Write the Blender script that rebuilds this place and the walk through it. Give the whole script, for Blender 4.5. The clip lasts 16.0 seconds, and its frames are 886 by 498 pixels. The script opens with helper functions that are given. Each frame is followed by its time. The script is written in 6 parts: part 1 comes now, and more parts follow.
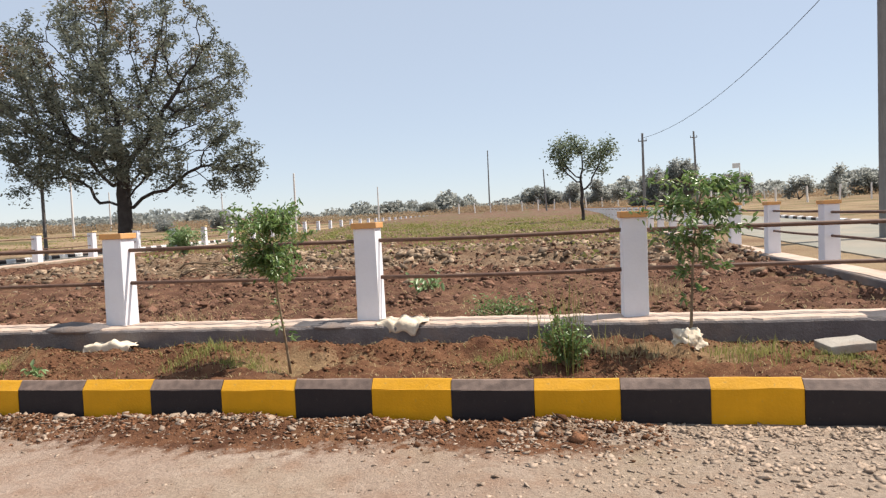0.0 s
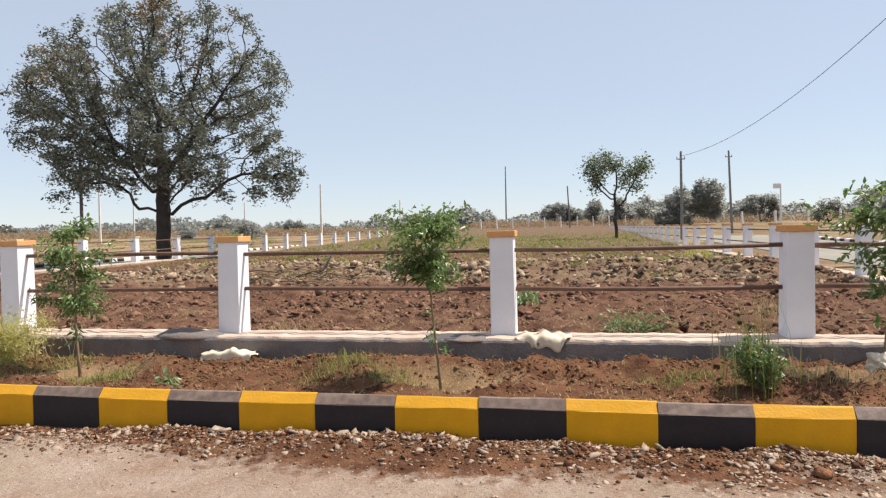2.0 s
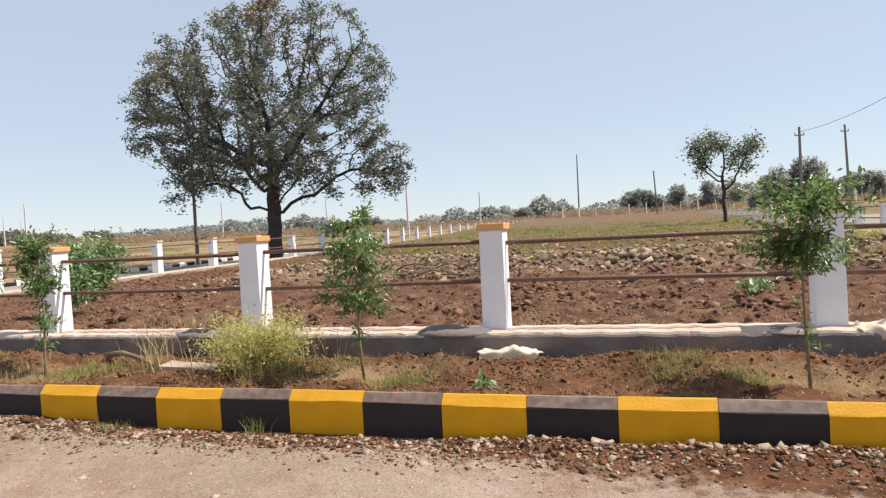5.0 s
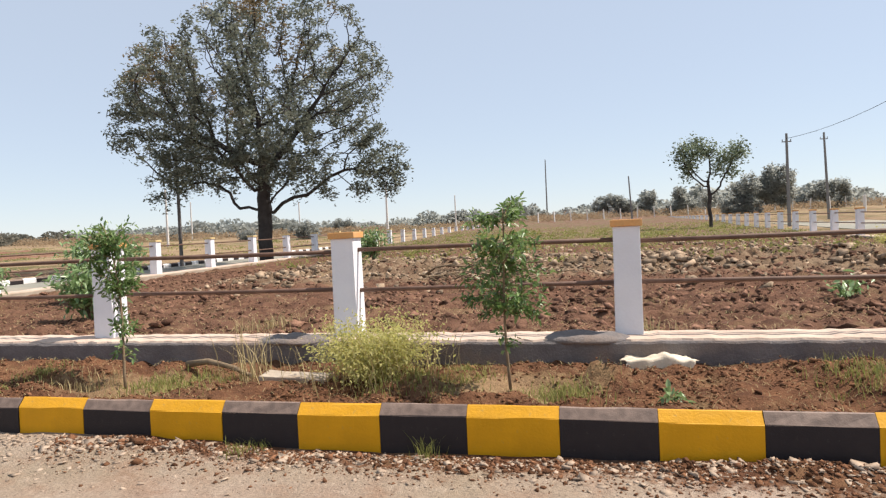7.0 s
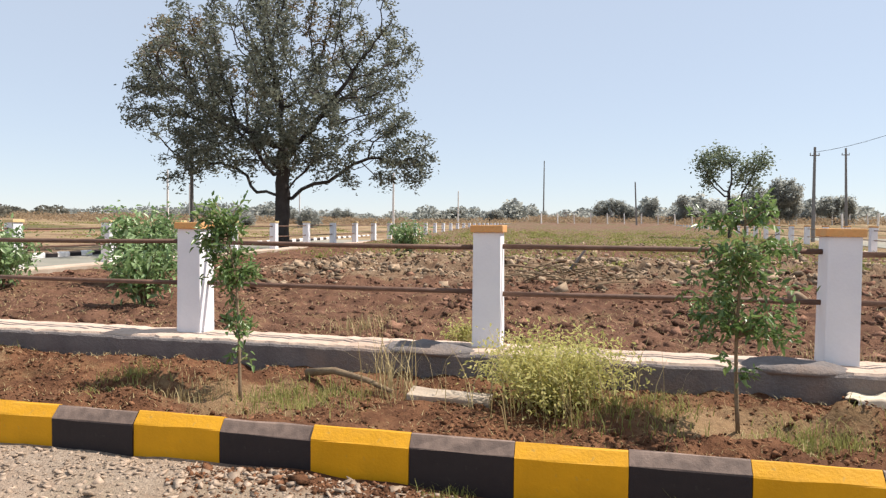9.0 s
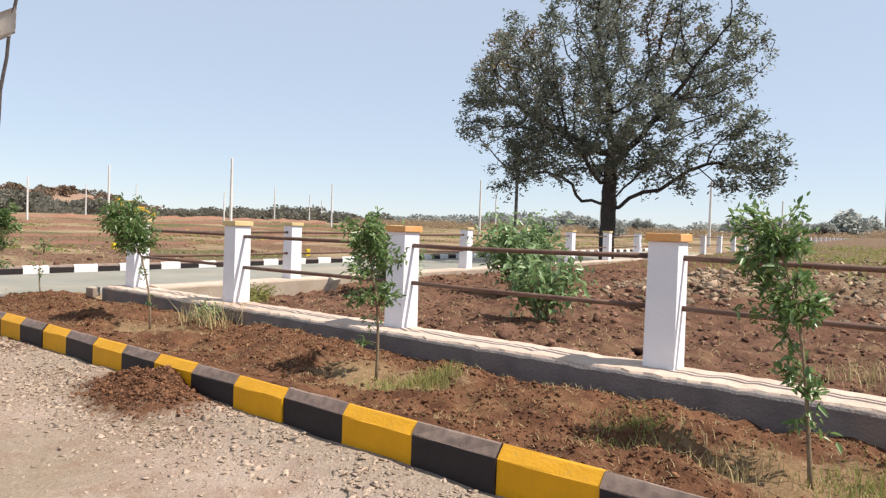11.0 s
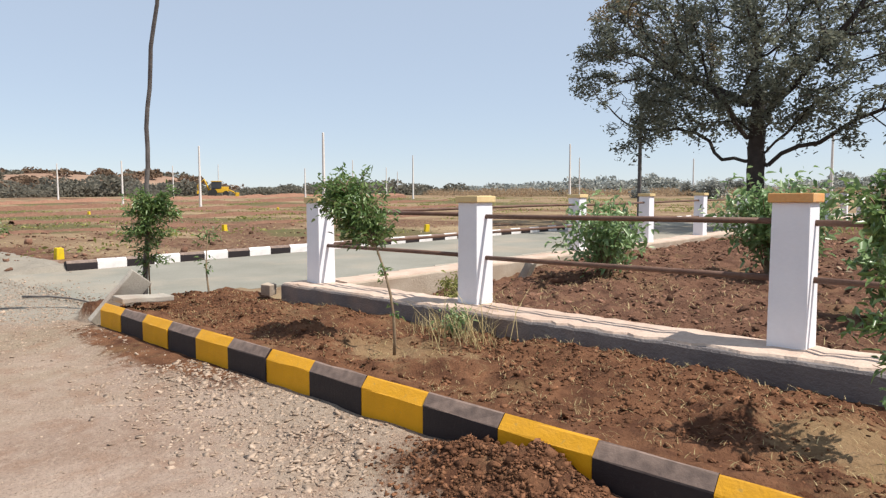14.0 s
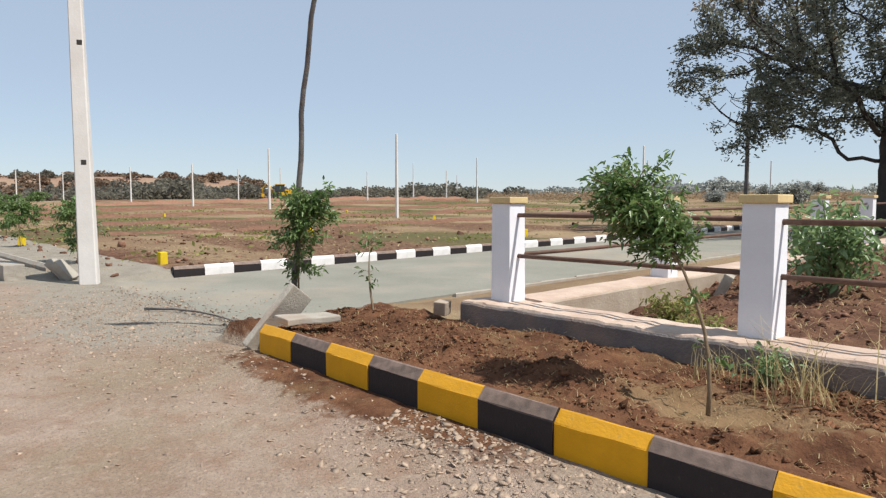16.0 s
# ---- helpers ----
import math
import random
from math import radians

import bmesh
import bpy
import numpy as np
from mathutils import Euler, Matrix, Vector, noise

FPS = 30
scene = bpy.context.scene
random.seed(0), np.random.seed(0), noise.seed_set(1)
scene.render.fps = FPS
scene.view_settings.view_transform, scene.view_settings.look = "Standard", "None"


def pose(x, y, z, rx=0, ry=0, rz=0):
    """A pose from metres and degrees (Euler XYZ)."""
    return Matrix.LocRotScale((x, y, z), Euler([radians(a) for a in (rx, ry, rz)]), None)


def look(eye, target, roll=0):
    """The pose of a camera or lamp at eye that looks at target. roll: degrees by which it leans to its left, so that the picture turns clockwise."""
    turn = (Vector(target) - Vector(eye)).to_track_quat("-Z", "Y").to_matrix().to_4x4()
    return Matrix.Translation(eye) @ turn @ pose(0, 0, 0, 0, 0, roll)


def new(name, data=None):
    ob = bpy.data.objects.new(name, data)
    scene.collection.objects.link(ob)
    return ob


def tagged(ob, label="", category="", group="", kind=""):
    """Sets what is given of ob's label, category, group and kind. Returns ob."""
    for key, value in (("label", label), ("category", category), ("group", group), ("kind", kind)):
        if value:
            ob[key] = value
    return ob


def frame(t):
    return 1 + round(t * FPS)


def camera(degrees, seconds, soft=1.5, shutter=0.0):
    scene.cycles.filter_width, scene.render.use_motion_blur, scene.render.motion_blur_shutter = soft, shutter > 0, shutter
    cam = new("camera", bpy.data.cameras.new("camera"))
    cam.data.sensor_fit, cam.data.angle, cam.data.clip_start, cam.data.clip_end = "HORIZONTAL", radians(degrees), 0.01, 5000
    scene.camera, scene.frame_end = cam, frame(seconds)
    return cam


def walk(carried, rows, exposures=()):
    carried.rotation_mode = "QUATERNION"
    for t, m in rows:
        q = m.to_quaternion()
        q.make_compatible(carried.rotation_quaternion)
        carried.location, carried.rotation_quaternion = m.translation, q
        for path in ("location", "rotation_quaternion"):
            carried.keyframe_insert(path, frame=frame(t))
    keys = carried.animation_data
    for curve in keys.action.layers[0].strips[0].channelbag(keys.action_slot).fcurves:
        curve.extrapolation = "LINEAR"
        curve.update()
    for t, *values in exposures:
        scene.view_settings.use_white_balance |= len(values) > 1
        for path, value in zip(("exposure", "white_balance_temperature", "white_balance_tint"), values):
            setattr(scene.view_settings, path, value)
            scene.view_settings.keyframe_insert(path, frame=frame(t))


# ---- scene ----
cam = camera(67.9, 16.0, 1.3)
METRES, EYE, TILT, LEAN, TURN = 14.5, 1.5, 0.0, 0.25, 9.5
ROWS = [
    (0.0, 0.0, 0.0, 0.0, -0.1, -2.52, 2.24),
    (0.5, -0.0182, 0.0047, -0.0007, 1.23, -1.77, 0.56),
    (1.0, -0.0385, 0.0139, -0.001, 2.37, -2.23, 1.12),
    (1.5, -0.0653, 0.018, -0.0009, 0.01, -2.1, 3.45),
    (2.0, -0.0883, 0.0261, -0.0022, 1.06, -1.2, 0.88),
    (2.5, -0.1131, 0.0362, -0.0024, 3.06, -2.1, -0.19),
    (3.0, -0.1374, 0.0382, -0.0025, 2.54, -2.8, 1.88),
    (3.5, -0.1615, 0.0482, -0.0026, 2.87, -2.44, 2.44),
    (4.0, -0.1824, 0.0563, -0.002, 3.45, -2.23, -0.08),
    (4.5, -0.2075, 0.0579, -0.002, 2.16, -2.0, 1.23),
    (5.0, -0.236, 0.0652, -0.0036, 6.87, -1.64, 2.75),
    (7.5, -0.369, 0.11, -0.0043, 1.73, -1.65, 1.21),
    (8.0, -0.3944, 0.1266, -0.0053, -1.17, -2.87, -0.37),
    (8.5, -0.4199, 0.1409, -0.0041, -1.52, -2.93, 0.63),
    (9.0, -0.4482, 0.1581, -0.0035, 3.16, -1.83, -0.87),
    (9.5, -0.4814, 0.1669, -0.0037, 9.36, -3.9, 1.73),
    (10.0, -0.5122, 0.1827, -0.004, 19.44, -1.42, 0.69),
    (12.5, -0.6805, 0.2434, -0.0063, 32.06, -3.49, -1.2),
    (13.0, -0.716, 0.25, -0.005, 32.99, -3.97, 1.34),
    (13.5, -0.7505, 0.2613, -0.0051, 36.18, -3.71, -1.39),
    (14.0, -0.7865, 0.2685, -0.0054, 33.84, -4.41, 0.02),
    (14.5, -0.8245, 0.2773, -0.0054, 36.76, -3.47, -1.46),
    (15.0, -0.8646, 0.277, -0.0055, 39.9, -4.22, 0.99),
    (15.5, -0.8995, 0.2838, -0.0071, 43.50, -3.64, -1.09),
    (16.0, -0.9355, 0.2864, -0.0080, 38.35, -4.10, -0.15),
]
walk(cam, [(t, pose(0, 0, EYE, TILT, LEAN, TURN) @ pose(METRES * x, METRES * y, METRES * z, 90 + pitch, roll, yaw)) for t, x, y, z, yaw, pitch, roll in ROWS], [(0.0, 0.38, 6750, 12), (5.0, 0.39, 6750, 12), (9.0, 0.47, 6750, 12), (10.0, 0.43, 6560, 11), (12.5, 0.42, 6620, 11), (13.5, 0.33, 6560, 11), (14.5, 0.25, 6480, 11), (16.0, 0.14, 6380, 9)])

# ---- light ----
SUN_EL, SUN_AZ = 58.0, 70.0            # azimuth from +y towards +x
world = bpy.data.worlds.new("world")
scene.world = world
world.use_nodes = True
wn = world.node_tree
sky = wn.nodes.new("ShaderNodeTexSky")
sky.sky_type = "NISHITA"
sky.sun_disc = False
sky.sun_elevation, sky.sun_rotation = radians(SUN_EL), radians(SUN_AZ)
sky.altitude, sky.air_density, sky.dust_density, sky.ozone_density = 900.0, 1.0, 0.15, 1.0
haze = wn.nodes.new("ShaderNodeMix")                 # thin uniform haze over the clear sky
haze.data_type = "RGBA"
haze.inputs[0].default_value = 0.70
haze.inputs[7].default_value = (3.72, 4.32, 5.12, 1)
wn.links.new(sky.outputs[0], haze.inputs[6])
wn.links.new(haze.outputs[2], wn.nodes["Background"].inputs[0])
wn.nodes["Background"].inputs[1].default_value = 0.125
sun = new("sun", bpy.data.lights.new("sun", "SUN"))
sun.data.energy, sun.data.angle, sun.data.color = 5.0, radians(0.6), (1.0, 0.95, 0.87)
sd = Vector((math.sin(radians(SUN_AZ)) * math.cos(radians(SUN_EL)), math.cos(radians(SUN_AZ)) * math.cos(radians(SUN_EL)), math.sin(radians(SUN_EL))))
sun.matrix_world = look(sd * 60, (0, 0, 0))


# ---- numeric helpers ----
def hash01(ix, iy, seed):
    h = np.sin(ix * 127.1 + iy * 311.7 + seed * 74.7) * 43758.5453
    return h - np.floor(h)


def vnoise(x, y, seed=0):
    x, y = np.asarray(x, float), np.asarray(y, float)
    ix, iy = np.floor(x), np.floor(y)
    fx, fy = x - ix, y - iy
    fx, fy = fx * fx * (3 - 2 * fx), fy * fy * (3 - 2 * fy)
    a, b = hash01(ix, iy, seed), hash01(ix + 1, iy, seed)
    c, d = hash01(ix, iy + 1, seed), hash01(ix + 1, iy + 1, seed)
    return (a + (b - a) * fx) * (1 - fy) + (c + (d - c) * fx) * fy


def fbm(x, y, octaves=4, seed=0):
    out, amp, tot = 0.0, 1.0, 0.0
    for k in range(octaves):
        out = out + amp * (vnoise(x * 2 ** k + 17.3 * k, y * 2 ** k - 9.1 * k, seed + k) - 0.5)
        tot += amp
        amp *= 0.55
    return out / tot


def sstep(a, b, x):
    t = np.clip((np.asarray(x, float) - a) / (b - a), 0, 1)
    return t * t * (3 - 2 * t)


def bump2(x, y, cx, cy, rx, ry):
    return np.exp(-(((x - cx) / rx) ** 2 + ((y - cy) / ry) ** 2))


# ---- mesh helpers ----
def mesh_np(name, verts, faces, mats=(), smooth=False):
    """A mesh from arrays; faces: (n, k) with one k."""
    me = bpy.data.meshes.new(name)
    verts, faces = np.asarray(verts, np.float32), np.asarray(faces, np.int32)
    n, k = faces.shape
    me.vertices.add(len(verts))
    me.vertices.foreach_set("co", verts.ravel())
    me.loops.add(n * k)
    me.loops.foreach_set("vertex_index", faces.ravel())
    me.polygons.add(n)
    me.polygons.foreach_set("loop_start", np.arange(0, n * k, k, dtype=np.int32))
    me.polygons.foreach_set("loop_total", np.full(n, k, np.int32))
    if smooth:
        me.polygons.foreach_set("use_smooth", np.ones(n, bool))
    me.update(calc_edges=True)
    me.validate()
    for m in mats:
        me.materials.append(m)
    return me


def part(name, geo, material=None, parent=None, label="", smooth=False):
    """Links a bmesh (or a mesh) as one object under a thing or a part."""
    if isinstance(geo, bmesh.types.BMesh):
        me = bpy.data.meshes.new(name)
        if smooth:
            for f in geo.faces:
                f.smooth = True
        geo.to_mesh(me)
        geo.free()
    else:
        me = geo
    if material and not me.materials:
        me.materials.append(material)
    ob = new(name, me)
    if parent:
        ob.parent = parent
    if label:
        ob["label"] = label
    return ob


def thing(name, at=(0, 0, 0), label="", category="", group="", kind="", rz=0.0):
    e = new(name)
    e.matrix_world = pose(*at, 0, 0, rz)
    e.empty_display_size = 0.1
    return tagged(e, label, category, group, kind)


def box(bm, x0, x1, y0, y1, z0, z1, bevel=0.0, m=None):
    r = bmesh.ops.create_cube(bm, size=1.0, matrix=Matrix.Translation(((x0 + x1) / 2, (y0 + y1) / 2, (z0 + z1) / 2)) @ Matrix.Diagonal((x1 - x0, y1 - y0, z1 - z0, 1)))
    vs = r["verts"]
    if bevel:
        es = list({e for v in vs for e in v.link_edges})
        b = bmesh.ops.bevel(bm, geom=es, offset=bevel, segments=2, affect="EDGES", profile=0.6)
        vs = list({v for f in b["faces"] for v in f.verts} | {v for v in vs if v.is_valid})
    if m is not None:
        bmesh.ops.transform(bm, matrix=m, verts=vs)
    return vs


def tube(bm, pts, radii, sides=8, cap=True):
    rings = []
    n = len(pts)
    for i, (p, r) in enumerate(zip(pts, radii)):
        d = (Vector(pts[min(i + 1, n - 1)]) - Vector(pts[max(i - 1, 0)])).normalized()
        a = d.orthogonal().normalized() if i == 0 else (rings[-1][1] - d * rings[-1][1].dot(d)).normalized()
        b = d.cross(a)
        vs = [bm.verts.new(Vector(p) + (a * math.cos(2 * math.pi * k / sides) + b * math.sin(2 * math.pi * k / sides)) * r) for k in range(sides)]
        rings.append((vs, a))
    for (u, _), (v, _) in zip(rings, rings[1:]):
        for k in range(sides):
            bm.faces.new((u[k], u[(k + 1) % sides], v[(k + 1) % sides], v[k])).smooth = True
    if cap:
        bm.faces.new(list(reversed(rings[0][0])))
        bm.faces.new(rings[-1][0])


ICO = bmesh.new()
bmesh.ops.create_icosphere(ICO, subdivisions=1, radius=1.0)
ICO_V = np.array([v.co[:] for v in ICO.verts])
ICO_F = np.array([[v.index for v in f.verts] for f in ICO.faces])
ICO.free()
RNG = np.random.default_rng(7)
OCT_V = np.array([(1, 0, 0), (0, 1, 0), (-1, 0, 0), (0, -1, 0), (0, 0, 1), (0, 0, -1)], float)
OCT_F = np.array([(0, 1, 4), (1, 2, 4), (2, 3, 4), (3, 0, 4), (1, 0, 5), (2, 1, 5), (3, 2, 5), (0, 3, 5)])
CUB_V = np.array([(x, y, z) for z in (-0.8, 0.8) for x, y in ((-0.8, -0.8), (0.8, -0.8), (0.8, 0.8), (-0.8, 0.8))])
CUB_F = np.array([(0, 2, 1), (0, 3, 2), (4, 5, 6), (4, 6, 7), (0, 1, 5), (0, 5, 4), (1, 2, 6), (1, 6, 5), (2, 3, 7), (2, 7, 6), (3, 0, 4), (3, 4, 7)])


def turns(n, rng, tilt=1.0):
    """n random rotations; tilt under 1 keeps them near upright."""
    a, b, c = rng.uniform(0, 6.283, n), rng.normal(0, tilt, n), rng.normal(0, tilt, n)
    ca, sa, cb, sb, cc, sc = np.cos(a), np.sin(a), np.cos(b), np.sin(b), np.cos(c), np.sin(c)
    o, z = np.ones(n), np.zeros(n)
    rz = np.stack([ca, -sa, z, sa, ca, z, z, z, o], -1).reshape(n, 3, 3)
    rx = np.stack([o, z, z, z, cb, -sb, z, sb, cb], -1).reshape(n, 3, 3)
    ry = np.stack([cc, z, sc, z, o, z, -sc, z, cc], -1).reshape(n, 3, 3)
    return rz @ rx @ ry


def lumps(name, pos, size, flat, material, rough=0.42, rng=RNG, shape="ico"):
    """Many uneven stones or clods in one mesh; size: half lengths."""
    n = len(pos)
    BV, BF = {"ico": (ICO_V, ICO_F), "oct": (OCT_V, OCT_F), "cube": (CUB_V, CUB_F)}[shape]
    v = BV[None] * (1 + rng.uniform(-rough, rough, (n, len(BV), 1))) + rng.uniform(-0.25, 0.25, (n, len(BV), 3))
    s = size[:, None] * np.stack([rng.uniform(0.7, 1.3, n), rng.uniform(0.7, 1.2, n), flat * rng.uniform(0.7, 1.3, n)], -1)
    v = v * s[:, None, :]
    v = np.einsum("nij,nkj->nki", turns(n, rng, 0.35), v) + pos[:, None, :]
    f = BF[None] + (np.arange(n) * len(BV))[:, None, None]
    return mesh_np(name, v.reshape(-1, 3), f.reshape(-1, 3), [material])


def leaves(name, pos, axis, length, width, material, rng=RNG, fold=0.18):
    """Pointed leaves, folded along the rib: 6 corners, 4 triangles each."""
    n = len(pos)
    axis = axis / (np.linalg.norm(axis, axis=1, keepdims=True) + 1e-9)
    ref = rng.normal(0, 1, (n, 3)) * 0.5 + np.array([0, 0, 1.0])
    side = np.cross(axis, ref)
    side /= np.linalg.norm(side, axis=1, keepdims=True) + 1e-9
    up = np.cross(side, axis)
    L, W = length[:, None], width[:, None]
    droop = -0.12 * L * np.array([0, 0, 1.0])
    base, tip = pos, pos + axis * L + droop
    mid1, mid2 = pos + axis * L * 0.35 + up * L * 0.04, pos + axis * L * 0.7 + droop * 0.4
    v = np.stack([base, mid1 + side * W / 2 + up * W * fold, mid2 + side * W * 0.36 + up * W * fold, tip, mid2 - side * W * 0.36 + up * W * fold, mid1 - side * W / 2 + up * W * fold], 1)
    f = np.array([[0, 1, 2, 3], [0, 3, 4, 5]])[None] + (np.arange(n) * 6)[:, None, None]
    return mesh_np(name, v.reshape(-1, 3), f.reshape(-1, 4), [material])


def flakes(name, pos, size, material, rng=RNG, ratio=0.55):
    """Small four-cornered leaf sprays, turned at random: for crowns far off."""
    n = len(pos)
    a = rng.normal(0, 1, (n, 3)) * np.array([1, 1, 0.6])
    a /= np.linalg.norm(a, axis=1, keepdims=True) + 1e-9
    b = np.cross(a, rng.normal(0, 1, (n, 3)))
    b /= np.linalg.norm(b, axis=1, keepdims=True) + 1e-9
    a, b = a * size[:, None] / 2, b * size[:, None] / 2 * ratio
    v = np.stack([pos - a, pos + b * 1.0 - a * 0.1, pos + a, pos - b * 1.0 + a * 0.15], 1)
    f = np.arange(n * 4).reshape(n, 4)
    return mesh_np(name, v.reshape(-1, 3), f, [material])


def blades(name, pos, height, lean, width, material, rng=RNG):
    """Grass blades and straws: bent strips of two quads with a point."""
    n = len(pos)
    ang = rng.uniform(0, 6.283, n)
    d = np.stack([np.cos(ang), np.sin(ang), np.zeros(n)], -1)
    s = np.stack([-np.sin(ang), np.cos(ang), np.zeros(n)], -1) * width[:, None] / 2
    H, Ln = height[:, None] * np.array([0, 0, 1.0]), (lean * height)[:, None] * d
    p1, p2 = pos + H * 0.55 + Ln * 0.3, pos + H * 0.95 + Ln
    v = np.stack([pos - s, pos + s, p1 + s * 0.8, p1 - s * 0.8, p2 + s * 0.2, p2 - s * 0.2], 1)
    f = np.array([[0, 1, 2, 3], [3, 2, 4, 5]])[None] + (np.arange(n) * 6)[:, None, None]
    return mesh_np(name, v.reshape(-1, 3), f.reshape(-1, 4), [material])


# ---- materials ----
def mat(name):
    m = bpy.data.materials.new(name)
    m.use_nodes = True
    nt = m.node_tree
    return m, nt, nt.nodes["Principled BSDF"]


def node(nt, kind, **kw):
    n = nt.nodes.new(kind)
    for k, v in kw.items():
        n.inputs[k.replace("_", " ")].default_value = v
    return n


def noise_fac(nt, scale, detail=4.0, lo=0.35, hi=0.65, coords=None, rough=0.6):
    t = node(nt, "ShaderNodeTexNoise", Scale=scale, Detail=detail, Roughness=rough)
    if coords is None:
        coords = nt.nodes.new("ShaderNodeTexCoord").outputs["Object"]
    nt.links.new(coords, t.inputs["Vector"])
    r = node(nt, "ShaderNodeMapRange", From_Min=lo, From_Max=hi)
    nt.links.new(t.outputs["Fac"], r.inputs["Value"])
    return r.outputs["Result"]


def mixc(nt, fac, a, b):
    m = nt.nodes.new("ShaderNodeMix")
    m.data_type = "RGBA"
    for sock, val in ((m.inputs[0], fac), (m.inputs[6], a), (m.inputs[7], b)):
        if isinstance(val, bpy.types.NodeSocket):
            nt.links.new(val, sock)
        elif isinstance(val, tuple):
            sock.default_value = (*val, 1.0) if len(val) == 3 else val
        else:
            sock.default_value = val
    return m.outputs[2]


def relief(nt, bsdf, height, strength=0.5, distance=0.02):
    b = node(nt, "ShaderNodeBump", Strength=strength, Distance=distance)
    nt.links.new(height, b.inputs["Height"])
    nt.links.new(b.outputs["Normal"], bsdf.inputs["Normal"])


def math2(nt, op, a, b):
    m = nt.nodes.new("ShaderNodeMath")
    m.operation = op
    for s, v in ((m.inputs[0], a), (m.inputs[1], b)):
        if isinstance(v, bpy.types.NodeSocket):
            nt.links.new(v, s)
        else:
            s.default_value = v
    return m.outputs[0]


def mottled(name, c1, c2, scale=6.0, fine=60.0, rough=0.9, bump=0.4, dist=0.01, dirt=None, dirt_amt=0.5, island=0.0, spec=0.2, metal=0.0, rand=0.0, speck=0.35):
    """Two-scale mottled paint, stone or soil."""
    m, nt, b = mat(name)
    col = mixc(nt, noise_fac(nt, scale), c1, c2)
    f = noise_fac(nt, fine, 3.0, 0.3, 0.7)
    col = mixc(nt, math2(nt, "MULTIPLY", f, speck), col, tuple(x * 0.6 for x in c1))
    if dirt:
        d = noise_fac(nt, scale * 0.45, 6.0, 0.5, 0.72)
        col = mixc(nt, math2(nt, "MULTIPLY", d, dirt_amt), col, dirt)
    if island or rand:
        if rand:
            r = nt.nodes.new("ShaderNodeObjectInfo").outputs["Random"]
        else:
            r = nt.nodes.new("ShaderNodeNewGeometry").outputs["Random Per Island"]
        h = nt.nodes.new("ShaderNodeHueSaturation")
        v = node(nt, "ShaderNodeMapRange", To_Min=1.0 - max(island, rand), To_Max=1.0 + max(island, rand))
        nt.links.new(r, v.inputs["Value"])
        nt.links.new(v.outputs["Result"], h.inputs["Value"])
        nt.links.new(col, h.inputs["Color"])
        col = h.outputs["Color"]
    nt.links.new(col, b.inputs["Base Color"])
    b.inputs["Roughness"].default_value = rough
    b.inputs["Specular IOR Level"].default_value = spec
    b.inputs["Metallic"].default_value = metal
    if bump:
        relief(nt, b, f, bump, dist)
    return m


def leaf_mat(name, c1, c2, rough=0.45, trans=0.35, gloss=0.35):
    m, nt, b = mat(name)
    r = nt.nodes.new("ShaderNodeNewGeometry").outputs["Random Per Island"]
    col = mixc(nt, r, c1, c2)
    big = noise_fac(nt, 0.9, 2.0, 0.35, 0.65)
    col = mixc(nt, math2(nt, "MULTIPLY", big, 0.5), col, tuple(x * 0.65 for x in c1))
    nt.links.new(col, b.inputs["Base Color"])
    b.inputs["Roughness"].default_value = rough
    b.inputs["Specular IOR Level"].default_value = gloss
    t = nt.nodes.new("ShaderNodeBsdfTranslucent")
    nt.links.new(col, t.inputs["Color"])
    mx = nt.nodes.new("ShaderNodeMixShader")
    mx.inputs[0].default_value = trans
    nt.links.new(b.outputs[0], mx.inputs[1])
    nt.links.new(t.outputs[0], mx.inputs[2])
    nt.links.new(mx.outputs[0], nt.nodes["Material Output"].inputs["Surface"])
    return m


